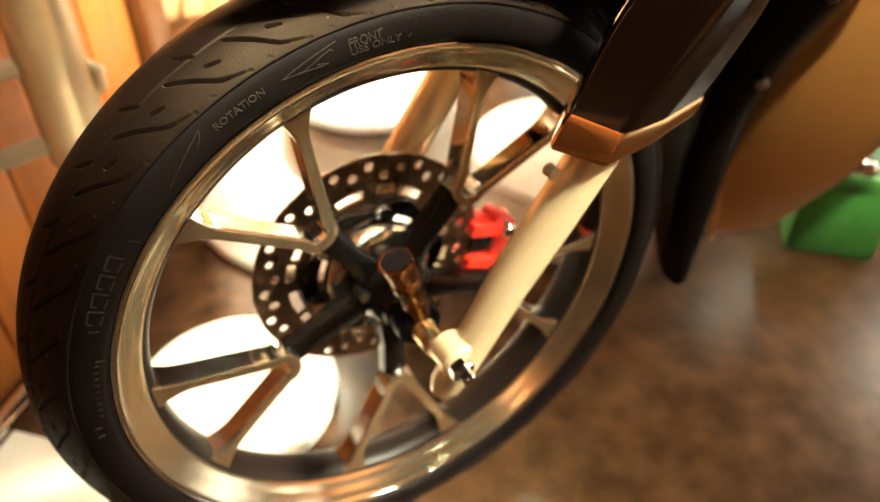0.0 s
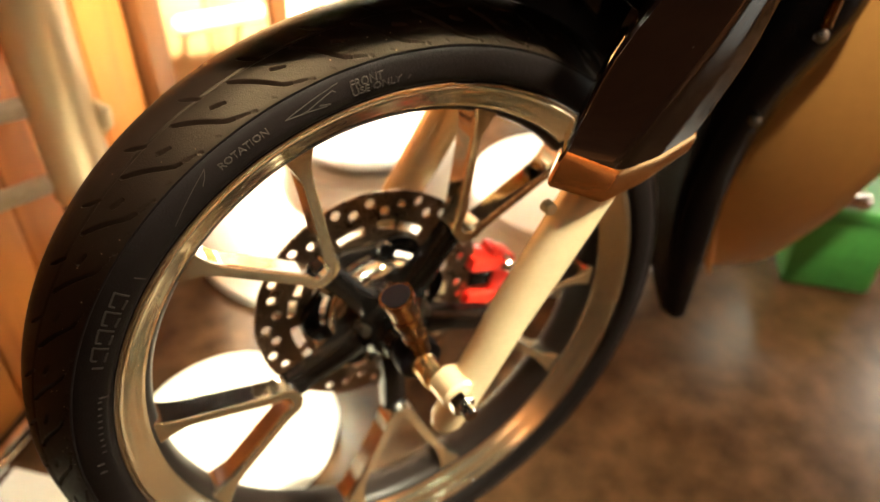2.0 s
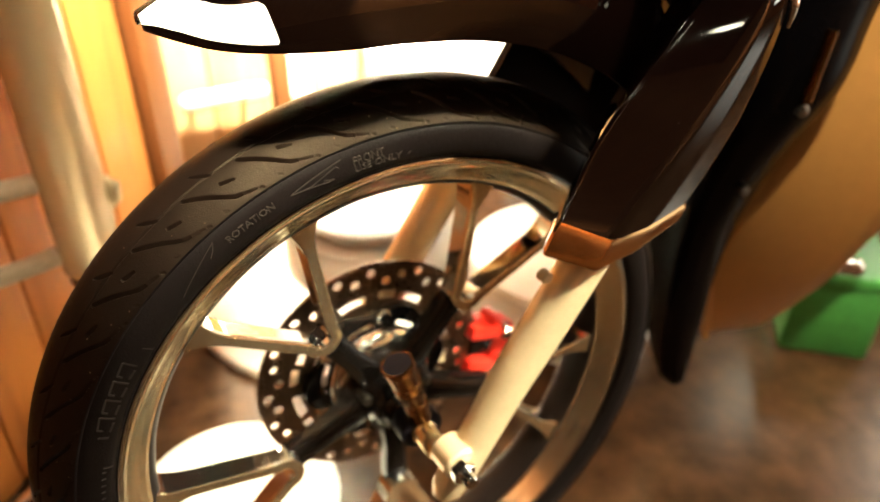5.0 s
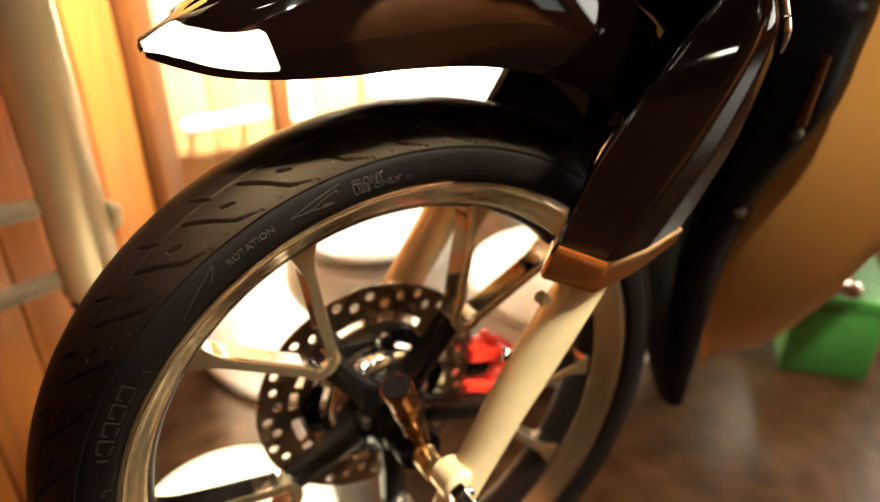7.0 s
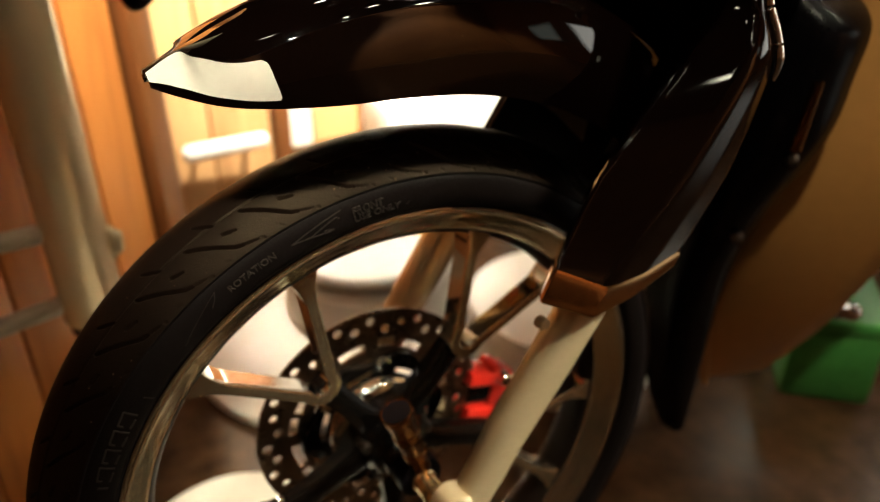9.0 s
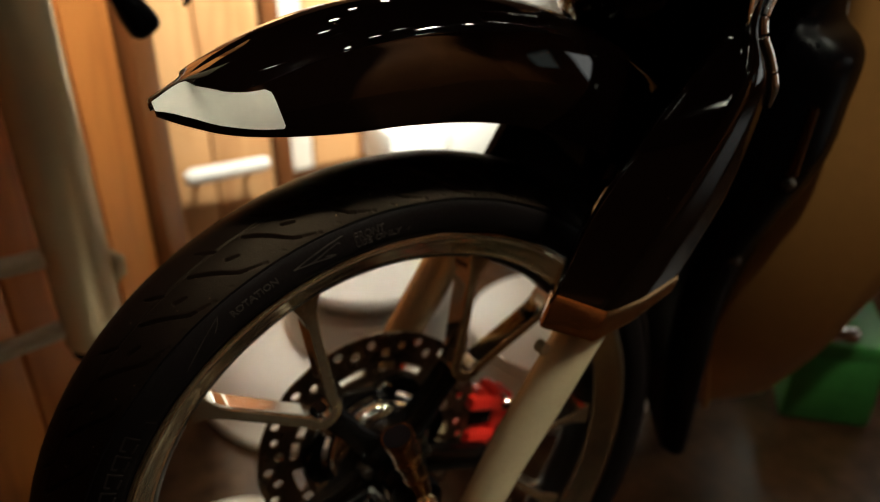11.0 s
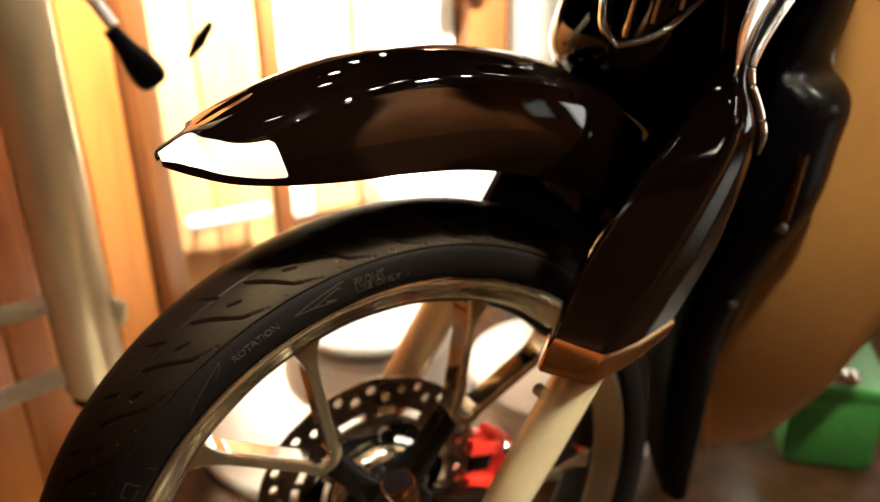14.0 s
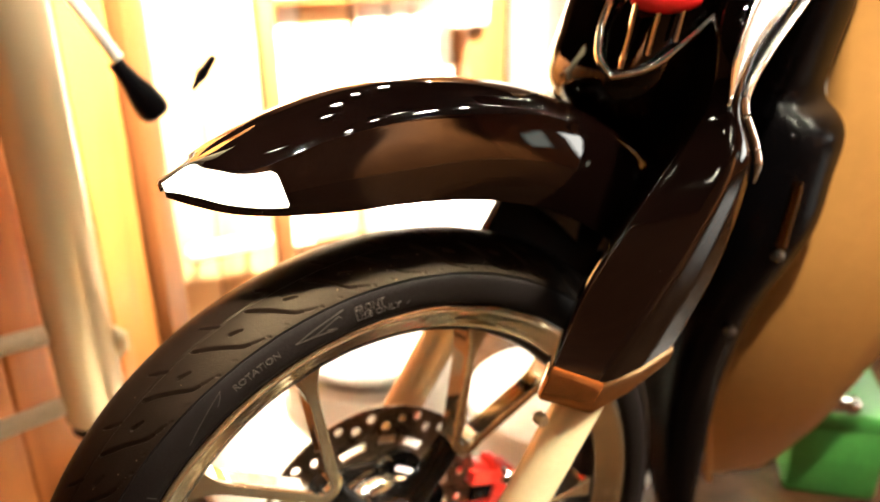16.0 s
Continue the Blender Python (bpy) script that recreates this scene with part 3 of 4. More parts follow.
# maker's name and small print, as plain bars
for a in (143.8, 147.0, 150.2, 153.4):
    rib([(a, 0.2392), (a, 0.2484)], 0.0009)
    rib([(a, 0.2484), (a + 2.3, 0.2478), (a + 2.3, 0.2446)], 0.0009)
    rib([(a + 0.8, 0.2392), (a + 2.4, 0.2398)], 0.0010)
rib([(157.0, 0.2398), (157.0, 0.2462)], 0.0010)
for k in range(9):
    rib([(163.8 + 1.35 * k, 0.2378), (163.8 + 1.35 * k, 0.2404)], 0.0005)
for k in range(2):
    rib([(177.2 + 1.9 * k, 0.2410), (177.2 + 1.9 * k, 0.2456)], 0.0007)
# the wheel stands turned a little and leaning on its side stand
AXLE_AT, AXLE_TURN, AXLE_LEAN = Vector((-0.0029, 0.0050, 0.2757)), 1.35, -1.71
wheel.matrix_basis = Matrix.Translation(AXLE_AT) @ pose(0, 0, 0, 0, 0, -AXLE_TURN) @ pose(0, 0, 0, AXLE_LEAN) @ Matrix.Translation(-AX)

# axle nut, fork legs and caliper
bm = bmesh.new()
r = bmesh.ops.create_cone(bm, cap_ends=True, segments=6, radius1=0.0105, radius2=0.0105, depth=0.009)
bmesh.ops.transform(bm, matrix=pose(-0.0035, -0.1055, 0.2860, 90), verts=r["verts"])
bmesh.ops.bevel(bm, geom=list(bm.edges), offset=0.0012, segments=2, affect="EDGES")
part("axle_nut", bm, CHROME, bike, "chrome axle nut")
bm = bmesh.new()
lathe(bm, [(0.0, -0.1195), (0.0045, -0.1195), (0.0058, -0.118), (0.0058, -0.108), (0.0, -0.108)], 24, cx=-0.0035, cz=0.2860)
part("axle_end", bm, CHROME, bike, "chrome threaded axle end")


for side in (-1, 1):
    y = 0.088 * side
    bm = bmesh.new()
    tube(bm, [(-0.012, y, 0.245), (-0.006, y, 0.253), (0.004, y, 0.268), (0.030, y, 0.310), (0.046, y, 0.337), (0.075, y, 0.378), (0.108, y, 0.426), (0.135, y, 0.466)], [0.008, 0.0135, 0.0150, 0.0158, 0.0166, 0.0174, 0.0178, 0.0178], 36)
    leg = part("fork_leg", bm, SILVER, bike, "silver painted lower fork leg")
    bm = bmesh.new()
    lathe(bm, [(0.0, y - 0.0125), (0.0120, y - 0.0125), (0.0145, y - 0.0100), (0.0145, y + 0.0100), (0.0120, y + 0.0125), (0.0, y + 0.0125)], 40, cx=-0.001, cz=0.286)
    part("axle_lug", bm, SILVER, leg, "silver axle clamp")
bm = bmesh.new()
lathe(bm, [(0.0, -0.0005), (0.004, 0.0), (0.0048, 0.001), (0.0048, 0.008), (0.0, 0.008)], 20)
bmesh.ops.transform(bm, matrix=Matrix.Translation((0.074, -0.092, 0.142)), verts=bm.verts)
part("fork_stay", bm, SILVER, bike, "small silver cable stay")

# brake caliper on the far fork leg
CAL = pose(0.118, 0.050, 0.250, 0, 17, 0)
bm = bmesh.new()
for lo, hi in (((-0.028, -0.016, 0.0125), (0.018, 0.014, 0.0275)), ((-0.004, -0.014, 0.022), (0.008, 0.012, 0.0345)), ((-0.021, -0.016, -0.0290), (0.028, 0.014, -0.0125)), ((0.005, -0.012, -0.043), (0.0265, 0.014, 0.0265)), ((0.001, -0.010, -0.046), (0.014, 0.010, -0.034))):
    box(bm, lo, hi, CAL, bevel=0.0035)
caliper = part("brake_caliper", bm, RED, bike, "red anodised brake caliper")
for x, z in ((0.018, -0.010), (0.010, 0.022)):
    bm = bmesh.new()
    lathe(bm, [(0.0, -0.0235), (0.0050, -0.0235), (0.0065, -0.0215), (0.0065, -0.0125), (0.0, -0.0125)], 20, cx=x, cz=z)
    bmesh.ops.transform(bm, matrix=CAL, verts=bm.verts)
    part("caliper_bolt", bm, CHROME, caliper, "shiny caliper bolt")
for z in (0.0, -0.036):
    bm = bmesh.new()
    box(bm, (-0.020, -0.010, z - 0.009), (0.006, 0.010, z + 0.009), CAL, bevel=0.003)
    part("brake_pad", bm, BLACK_PAINT, caliper, "black brake pad")
bm = bmesh.new()
tube(bm, [(0.062, 0.055, 0.221), (0.095, 0.052, 0.213), (0.135, 0.050, 0.207)], [0.007, 0.008, 0.006], 16)
box(bm, (0.040, 0.045, 0.222), (0.075, 0.062, 0.262), bevel=0.004)
part("caliper_bracket", bm, SILVER, bike, "silver caliper bracket")


def row_mesh(rows_of_ctrl, n=6, closed=False):
    """A smooth skin over sections of control points; each section has the same count."""
    secs = [curve_pts(s, n) for s in rows_of_ctrl]
    cols = list(zip(*secs))
    return [list(r) for r in zip(*[curve_pts(c, n) for c in cols])]


# fork cover: black blade from the collar up to the neck
COVER = [
    ((0.112, -0.062, 0.478), (0.079, -0.092, 0.479), (0.071, -0.100, 0.478), (0.097, -0.1225, 0.465), (0.135, -0.1200, 0.4640), (0.175, -0.115, 0.469), (0.184, -0.090, 0.472), (0.180, -0.062, 0.474)),
    ((0.128, -0.060, 0.498), (0.093, -0.086, 0.499), (0.087, -0.094, 0.498), (0.118, -0.1230, 0.489), (0.155, -0.1205, 0.487), (0.190, -0.115, 0.487), (0.198, -0.090, 0.488), (0.194, -0.062, 0.490)),
    ((0.150, -0.056, 0.538), (0.119, -0.084, 0.538), (0.113, -0.092, 0.538), (0.162, -0.1235, 0.538), (0.192, -0.1215, 0.536), (0.217, -0.116, 0.532), (0.224, -0.090, 0.532), (0.216, -0.060, 0.536)),
    ((0.200, -0.052, 0.602), (0.178, -0.085, 0.602), (0.172, -0.095, 0.602), (0.204, -0.1215, 0.602), (0.221, -0.1215, 0.602), (0.234, -0.118, 0.603), (0.240, -0.090, 0.604), (0.236, -0.060, 0.606)),
    ((0.222, -0.060, 0.648), (0.208, -0.090, 0.648), (0.203, -0.100, 0.648), (0.209, -0.1130, 0.648), (0.216, -0.1150, 0.648), (0.226, -0.112, 0.648), (0.238, -0.090, 0.648), (0.240, -0.060, 0.648)),
    ((0.240, -0.060, 0.712), (0.220, -0.085, 0.712), (0.214, -0.096, 0.712), (0.224, -0.1120, 0.712), (0.248, -0.1160, 0.712), (0.272, -0.113, 0.712), (0.290, -0.090, 0.712), (0.292, -0.060, 0.712)),
    ((0.290, -0.060, 0.800), (0.270, -0.085, 0.800), (0.264, -0.096, 0.800), (0.284, -0.1160, 0.800), (0.320, -0.1220, 0.800), (0.350, -0.118, 0.800), (0.368, -0.090, 0.800), (0.370, -0.060, 0.800)),
]


def lean(p):
    """The upper blade turns inwards a little as it rises."""
    z = p[2]
    d = 0.0
    for z0, z1, d0, d1 in ((0.602, 0.648, 0.0, 0.007), (0.648, 0.712, 0.007, 0.015), (0.712, 0.800, 0.015, 0.031)):
        if z > z0:
            d = d0 + (d1 - d0) * min(1, (z - z0) / (z1 - z0))
    return (p[0] + d, p[1] + d, z)


COVER = [tuple(lean(p) for p in s) for s in COVER]
for k, d in ((0, 0.0105), (1, 0.0080), (2, 0.0025)):
    COVER[k] = tuple((x + 1.25 * d, y + d, z - 0.77 * d) if 3 <= i <= 5 else (x, y, z) for i, (x, y, z) in enumerate(COVER[k]))


def sharp_skin(sections, n=8, close=True):
    """Straight across each section with small rounded corners, smooth along."""
    def section(s):
        out = []
        k = len(s)
        for i in range(k):
            p0, p1, p2 = Vector(s[i - 1]), Vector(s[i]), Vector(s[(i + 1) % k])
            d0, d1 = (p0 - p1), (p2 - p1)
            w = 0.009 if i == 3 else 0.004
            a = p1 + d0 * min(0.3, w / d0.length)
            b = p1 + d1 * min(0.3, w / d1.length)
            for t in (0.0, 0.33, 0.66, 1.0):
                out.append(a * (1 - t) ** 2 + p1 * 2 * t * (1 - t) + b * t * t)
        return out
    secs = [section(s) for s in sections]
    cols = [curve_pts(c, n) for c in zip(*secs)]
    return [list(r) for r in zip(*cols)]


for side in (1, -1):
    bm = bmesh.new()
    grid(bm, [[(p[0], p[1] * side, p[2]) for p in r] for r in sharp_skin(COVER if side > 0 else COVER[:2])], closed_v=True, cap=True)
    cover = flat_faced(part("fork_cover", bm, GLOSS, bike, "glossy black fork cover"))
    # chrome collar below the cover
    low = []
    for d, out in ((-0.0012, 1.0), (0.0036, 1.05), (0.020, 1.045), (0.0245, 1.0), (0.0245, 0.80)):
        sec = []
        for p in COVER[0]:
            c = Vector((0.122, -0.092, 0.472))
            q = c + (Vector(p) - c) * out
            back = max(0, min(1, (p[0] - 0.10) / 0.075))
            q += Vector((-0.46, 0.0, -0.88)) * (d * (1 - 0.35 * back))
            sec.append(q)
        low.append(sec)
    bm = bmesh.new()

    def corner(s):
        out = []
        k = len(s)
        for i in range(k):
            p0, p1, p2 = s[i - 1], s[i], s[(i + 1) % k]
            d0, d1 = p0 - p1, p2 - p1
            out += [p1 + d0 * min(0.3, 0.002 / d0.length), p1 + d1 * min(0.3, 0.002 / d1.length)]
        return [(p[0], p[1] * side, p[2]) for p in out]
    grid(bm, [corner(s) for s in low], closed_v=True, cap=True)
    flat_faced(part("collar", bm, COLLAR, cover, "chrome collar at the cover's lower end, orange reflection put into its colour"))
    if side < 0:
        continue
    # bright trim along the rear edge
    bm = bmesh.new()
    edge = curve_pts([(0.236, -0.1190, 0.588), (0.236, -0.1200, 0.603), (0.231, -0.118, 0.620), (0.222, -0.115, 0.640), (0.224, -0.115, 0.656), (0.242, -0.1165, 0.682), (0.276, -0.1165, 0.714), (0.316, -0.1195, 0.760), (0.354, -0.1215, 0.800)], 8)
    edge = [Vector(lean(p)) for p in edge]
    tube(bm, edge, [0.0010 + 0.0022 * min(1, k / 8) for k in range(len(edge))], 14)
    part("trim_strip", bm, TRIM, cover, "chrome trim strip")
    bm = bmesh.new()
    plate = []
    for k in range(19):
        t = k / 18
        zz = 0.645 + 0.155 * t
        x0 = 0.197 + 0.006 * t + 0.075 * t * t
        x1 = x0 + 0.010 + 0.060 * t - 0.005 * math.sin(9 * t)
        w = min(1, t * 6 + 0.04)
        plate.append([(x0 + (x1 - x0) * (0.5 + (j / 8 - 0.5) * w), -0.1175 - 0.005 * t - 0.0012 * math.sin(math.pi * j / 8) * w, zz) for j in range(9)])
    grid(bm, [[lean(p) for p in r] for r in plate])
    ob = part("trim_plate", bm, TRIM, cover, "chrome trim plate")
    ob.modifiers.new("thick", "SOLIDIFY").thickness = 0.002

# fender: crown, crease and lower edge at eleven stations from the tip back
FEN_C = [(-0.1488, 0.6240), (-0.130, 0.6332), (-0.101, 0.6455), (-0.072, 0.6560), (-0.025, 0.6650), (0.030, 0.6670), (0.080, 0.6610), (0.130, 0.6470), (0.180, 0.6240), (0.225, 0.5930), (0.262, 0.5575)]
FEN_K = [(-0.1493, -0.0030, 0.6232), (-0.1306, -0.0040, 0.6327), (-0.1245, -0.0205, 0.6330), (-0.1040, -0.0358, 0.6326), (-0.0578, -0.0435, 0.6448), (0.0001, -0.0450, 0.6502), (0.0520, -0.0460, 0.6466), (0.1063, -0.0460, 0.6373), (0.1573, -0.0460, 0.6191), (0.2040, -0.0460, 0.5880), (0.2430, -0.0460, 0.5520)]
FEN_L = [(-0.1488, -0.009, 0.6165), (-0.1355, -0.022, 0.6122), (-0.1165, -0.035, 0.6075), (-0.0905, -0.043, 0.6040), (-0.0515, -0.049, 0.6010), (-0.0100, -0.051, 0.5990), (0.0410, -0.051, 0.5920), (0.0920, -0.051, 0.5775), (0.1380, -0.051, 0.5550), (0.1810, -0.050, 0.5250), (0.2190, -0.049, 0.4890)]


def fender_section(i):
    """From the crown (v = 0) over the crease (v = 5) down to the edge (v = 10)."""
    (cx, cz), k, l = FEN_C[i], Vector(FEN_K[i]), Vector(FEN_L[i])
    out = []
    g = max(0.0, min(1.0, (i - 5) / 2.5))
    for q in (0.0, 0.28, 0.55, 0.80 - 0.06 * g, 0.965 - 0.08 * g):
        out.append(Vector((cx + (k.x - cx) * q**1.6, k.y * math.sin(q * 1.35) / math.sin(1.35), cz + (k.z - cz) * q**2.0)))
    out.append(k)
    for f in (0.035 + 0.13 * g, 0.30 + 0.08 * g, 0.55, 0.80, 1.0):
        p = k.lerp(l, f)
        p.y -= (0.0022 + 0.0030 * g) * math.sin(math.pi * f)
        out.append(p)
    # towards the rear the crease opens into a narrow flat
    out[5] = k.lerp((out[4] + out[6]) / 2, 0.7 * g)
    return out


FEN = row_mesh([fender_section(i) for i in range(11)], 8)


def fender_at(u, v):
    """A point of the fender: u 0..10 from the tip back, v 0..10 from the middle down to the edge."""
    a, b = min(max(u, 0), 9.999) * 8, min(max(v, 0), 9.999) * 8
    i, j = int(a), int(b)
    fa, fb = a - i, b - j
    return (FEN[i][j] * (1 - fa) + FEN[i + 1][j] * fa) * (1 - fb) + (FEN[i][j + 1] * (1 - fa) + FEN[i + 1][j + 1] * fa) * fb


bm = bmesh.new()
rows = []
for r in FEN:
    lip = r[-1] + Vector((0, 0.003, -0.0006))
    half = list(r) + [lip]
    rows.append([Vector((p.x, -p.y, p.z)) for p in reversed(half[1:])] + half)
grid(bm, rows)
bmesh.ops.remove_doubles(bm, verts=bm.verts, dist=0.0002)
fender = part("front_fender", bm, GLOSS, bike, "glossy black front fender")
sm = fender.modifiers.new("thick", "SOLIDIFY")
sm.thickness, sm.offset = 0.0025, -1.0
# the unseen inside is made pale to bounce light onto the tread
fender.data.materials.append(BOUNCE_PLASTIC)
sm.material_offset = 1
for side in (1, -1):
    bm = bmesh.new()
    rows = []
    for i in range(41):
        s = i / 40
        row = []
        for j in range(13):
            w = j / 12
            # the rear end slants back, with small rounded corners
            end = 3.27 - 0.095 * w - 0.07 * max(0, 1 - w * 8) ** 2 - 0.04 * max(0, 1 - (1 - w) * 12) ** 2
            u = 0.03 + (end - 0.03) * s
            top = 0.03 + 0.09 * max(0, (u - 2.4) / 0.85) ** 1.3
            f = top + (0.50 + 0.26 * min(1, u / 0.9) ** 0.6 + 0.018 * u - top) * w
            v = float(np.interp(f, [0.0, 0.035, 0.30, 0.55, 0.80, 1.0], [5, 6, 7, 8, 9, 10]))
            p = fender_at(u, v)
            e = 0.05
            nrm = (fender_at(u + e, v) - fender_at(u - e, v)).cross(fender_at(u, v + e) - fender_at(u, v - e))
            nrm = nrm.normalized() if nrm.length > 1e-9 else Vector((-1, 0, 0))
            if nrm.y > 0.02 or (abs(nrm.y) <= 0.02 and nrm.z < 0):
                nrm = -nrm
            p = p + nrm * 0.0006
            row.append((p.x, min(p.y, 0) * side, p.z))
        rows.append(row)
    grid(bm, rows)
    part("tip_decal", bm, DECAL, fender, "pale silver decal round the fender's tip")
bm = bmesh.new()
rows = []
for z, x0, x1, hw in ((0.470, 0.262, 0.300, 0.048), (0.520, 0.236, 0.305, 0.052), (0.560, 0.205, 0.310, 0.052), (0.600, 0.205, 0.310, 0.045)):
    rows.append([((x0 + x1) / 2 + (x1 - x0) / 2 * abs(math.cos(a)) ** 0.6 * (1 if math.cos(a) >= 0 else -1), hw * abs(math.sin(a)) ** 0.6 * (1 if math.sin(a) >= 0 else -1), z) for a in [2 * math.pi * k / 32 for k in range(32)]])
grid(bm, rows, closed_v=True, cap=True)
part("fork_crown", bm, PLASTIC, bike, "black fork crown cover")

bm = bmesh.new()
rows = []
for y in (0.058, 0.066):
    rows.append([(0.155, y, 0.562), (0.138, y, 0.538), (0.118, y, 0.508), (0.112, y, 0.470), (0.130, y, 0.430), (0.300, y, 0.430), (0.300, y, 0.625), (0.175, y, 0.625)])
grid(bm, rows, closed_v=True, cap=True)
part("inner_guard", bm, PLASTIC, bike, "black inner guard")

# front cowl with its chrome-edged grille
bm = bmesh.new()
rows = []
for z, x0, x1, hw in ((0.560, 0.215, 0.300, 0.036), (0.610, 0.185, 0.320, 0.050), (0.650, 0.158, 0.330, 0.058), (0.690, 0.172, 0.345, 0.062), (0.730, 0.192, 0.360, 0.068), (0.800, 0.220, 0.380, 0.080), (0.900, 0.260, 0.400, 0.090)):
    rows.append([Vector(((x0 + x1) / 2 + (x1 - x0) / 2 * abs(math.cos(a)) ** 0.7 * (1 if math.cos(a) >= 0 else -1), hw * abs(math.sin(a)) ** 0.7 * (1 if math.sin(a) >= 0 else -1), z)) for a in [2 * math.pi * k / 40 for k in range(40)]])
grid(bm, [list(r) for r in zip(*[curve_pts(c, 5) for c in zip(*rows)])], closed_v=True, cap=True)
cowl = part("front_cowl", bm, GLOSS, bike, "glossy black front cowl")
ring = [(0.168, -0.037, 0.6595), (0.176, -0.048, 0.662), (0.188, -0.0585, 0.668), (0.208, -0.0635, 0.681), (0.229, -0.066, 0.6955), (0.252, -0.069, 0.715), (0.270, -0.074, 0.745), (0.235, -0.074, 0.765), (0.195, -0.052, 0.755), (0.181, -0.027, 0.728), (0.176, -0.021, 0.708), (0.169, -0.021, 0.690), (0.163, -0.028, 0.672), (0.168, -0.037, 0.6595)]
bm = bmesh.new()
tube(bm, curve_pts(ring, 6), 0.0030, 12)
bezel = part("grille_bezel", bm, CHROME, cowl, "chrome grille bezel")
for k in range(3):
    bm = bmesh.new()
    tube(bm, [(0.170 + 0.016 * k, -0.043 - 0.010 * k, 0.666 + 0.009 * k), (0.174 + 0.016 * k, -0.046 - 0.009 * k, 0.690 + 0.007 * k), (0.180 + 0.017 * k, -0.049 - 0.009 * k, 0.735)], 0.0022, 10)
    part("grille_bar", bm, CHROME, cowl, "chrome grille bar")
bm = bmesh.new()
r = bmesh.ops.create_uvsphere(bm, u_segments=24, v_segments=12, radius=1)
bmesh.ops.transform(bm, matrix=pose(0.196, -0.057, 0.713, 0, 0, -30) @ Matrix.Diagonal((0.026, 0.007, 0.010, 1)), verts=r["verts"])
part("badge", bm, RED_LENS, cowl, "red badge")

# black frame cover behind the wheel
bm = bmesh.new()
rows = []
for z, yc, hw, x0, x1 in ((0.125, 0.004, 0.014, 0.352, 0.372), (0.20, 0.018, 0.028, 0.335, 0.385), (0.30, 0.030, 0.042, 0.328, 0.395), (0.40, 0.042, 0.080, 0.325, 0.400), (0.50, 0.035, 0.117, 0.325, 0.405), (0.56, 0.035, 0.126, 0.325, 0.408), (0.595, 0.035, 0.129, 0.325, 0.410), (0.612, 0.035, 0.120, 0.325, 0.411), (0.628, 0.035, 0.102, 0.325, 0.412), (0.66, 0.035, 0.105, 0.325, 0.413), (0.74, 0.035, 0.118, 0.330, 0.420), (0.85, 0.035, 0.125, 0.34, 0.43)):
    rows.append([Vector(((x0 + x1) / 2 + (x1 - x0) / 2 * abs(math.cos(a)) ** 0.5 * (1 if math.cos(a) >= 0 else -1), yc + hw * abs(math.sin(a)) ** 0.6 * (1 if math.sin(a) >= 0 else -1), z)) for a in [2 * math.pi * k / 36 for k in range(36)]])
grid(bm, [list(r) for r in zip(*[curve_pts(c, 5) for c in zip(*rows)])], closed_v=True, cap=True)
inner = part("frame_cover", bm, SATIN_PLASTIC, bike, "black plastic frame cover")
bm = bmesh.new()
tube(bm, [(0.342, -0.080, 0.501), (0.342, -0.083, 0.532), (0.342, -0.086, 0.562)], 0.005, 12)
part("cable_guide", bm, BRONZE, inner, "brown metal cable guide")
for p in ((0.345, -0.077, 0.492), (0.345, -0.041, 0.400)):
    bm = bmesh.new()
    r = bmesh.ops.create_uvsphere(bm, u_segments=16, v_segments=10, radius=0.006)
    bmesh.ops.transform(bm, matrix=Matrix.Translation(p), verts=r["verts"])
    part("cover_bolt", bm, DARK_METAL, inner, "dark metal bolt head")

# leg shields, bronze
SHIELD = ((0.138, 0.050, 0.012), (0.165, 0.048, -0.006), (0.20, 0.044, -0.027), (0.25, 0.036, -0.055), (0.32, 0.018, -0.084), (0.40, -0.006, -0.116), (0.47, -0.026, -0.145), (0.55, -0.040, -0.170), (0.62, -0.045, -0.200), (0.70, -0.030, -0.225), (0.80, -0.020, -0.240), (0.90, -0.020, -0.240))
for side in (1, -1):
    bm = bmesh.new()
    rows = []
    for z, yl, yr in SHIELD:
        rows.append([Vector((0.430 + 0.085 * (j / 8) ** 1.6 + 0.05 * max(0, 0.30 - z), yl + (yr - yl) * j / 8, z)) for j in range(9)])
    rows = [list(r) for r in zip(*[curve_pts(c, 4) for c in zip(*rows)])]
    rows = [[(p.x, 0.035 + (p.y - 0.035) * side, p.z) for p in r] for r in rows]
    grid(bm, rows)
    sh = part("leg_shield", bm, TAN, bike, "matt bronze leg shield")
    sh.modifiers.new("thick", "SOLIDIFY").thickness = 0.005
bm = bmesh.new()
tube(bm, [(0.63, 0.020, 0.185), (0.655, 0.005, 0.180), (0.672, -0.006, 0.178)], [0.010, 0.012, 0.010], 20)
r = bmesh.ops.create_uvsphere(bm, u_segments=20, v_segments=12, radius=0.013)
bmesh.ops.transform(bm, matrix=Matrix.Translation((0.672, -0.006, 0.178)), verts=r["verts"])
part("foot_peg", bm, CHROME, bike, "chrome foot peg end")
bm = bmesh.new()
r = bmesh.ops.create_uvsphere(bm, u_segments=16, v_segments=10, radius=0.008)
bmesh.ops.transform(bm, matrix=Matrix.Translation((0.56, 0.012, 0.165)), verts=r["verts"])
part("stand_bolt", bm, CHROME, bike, "chrome bolt head")


# ---- the back of the room ----
def board(bm, w, t, h, bev=0.004):
    box(bm, (0, 0, 0), (w, t, h), bevel=bev)
    return bm


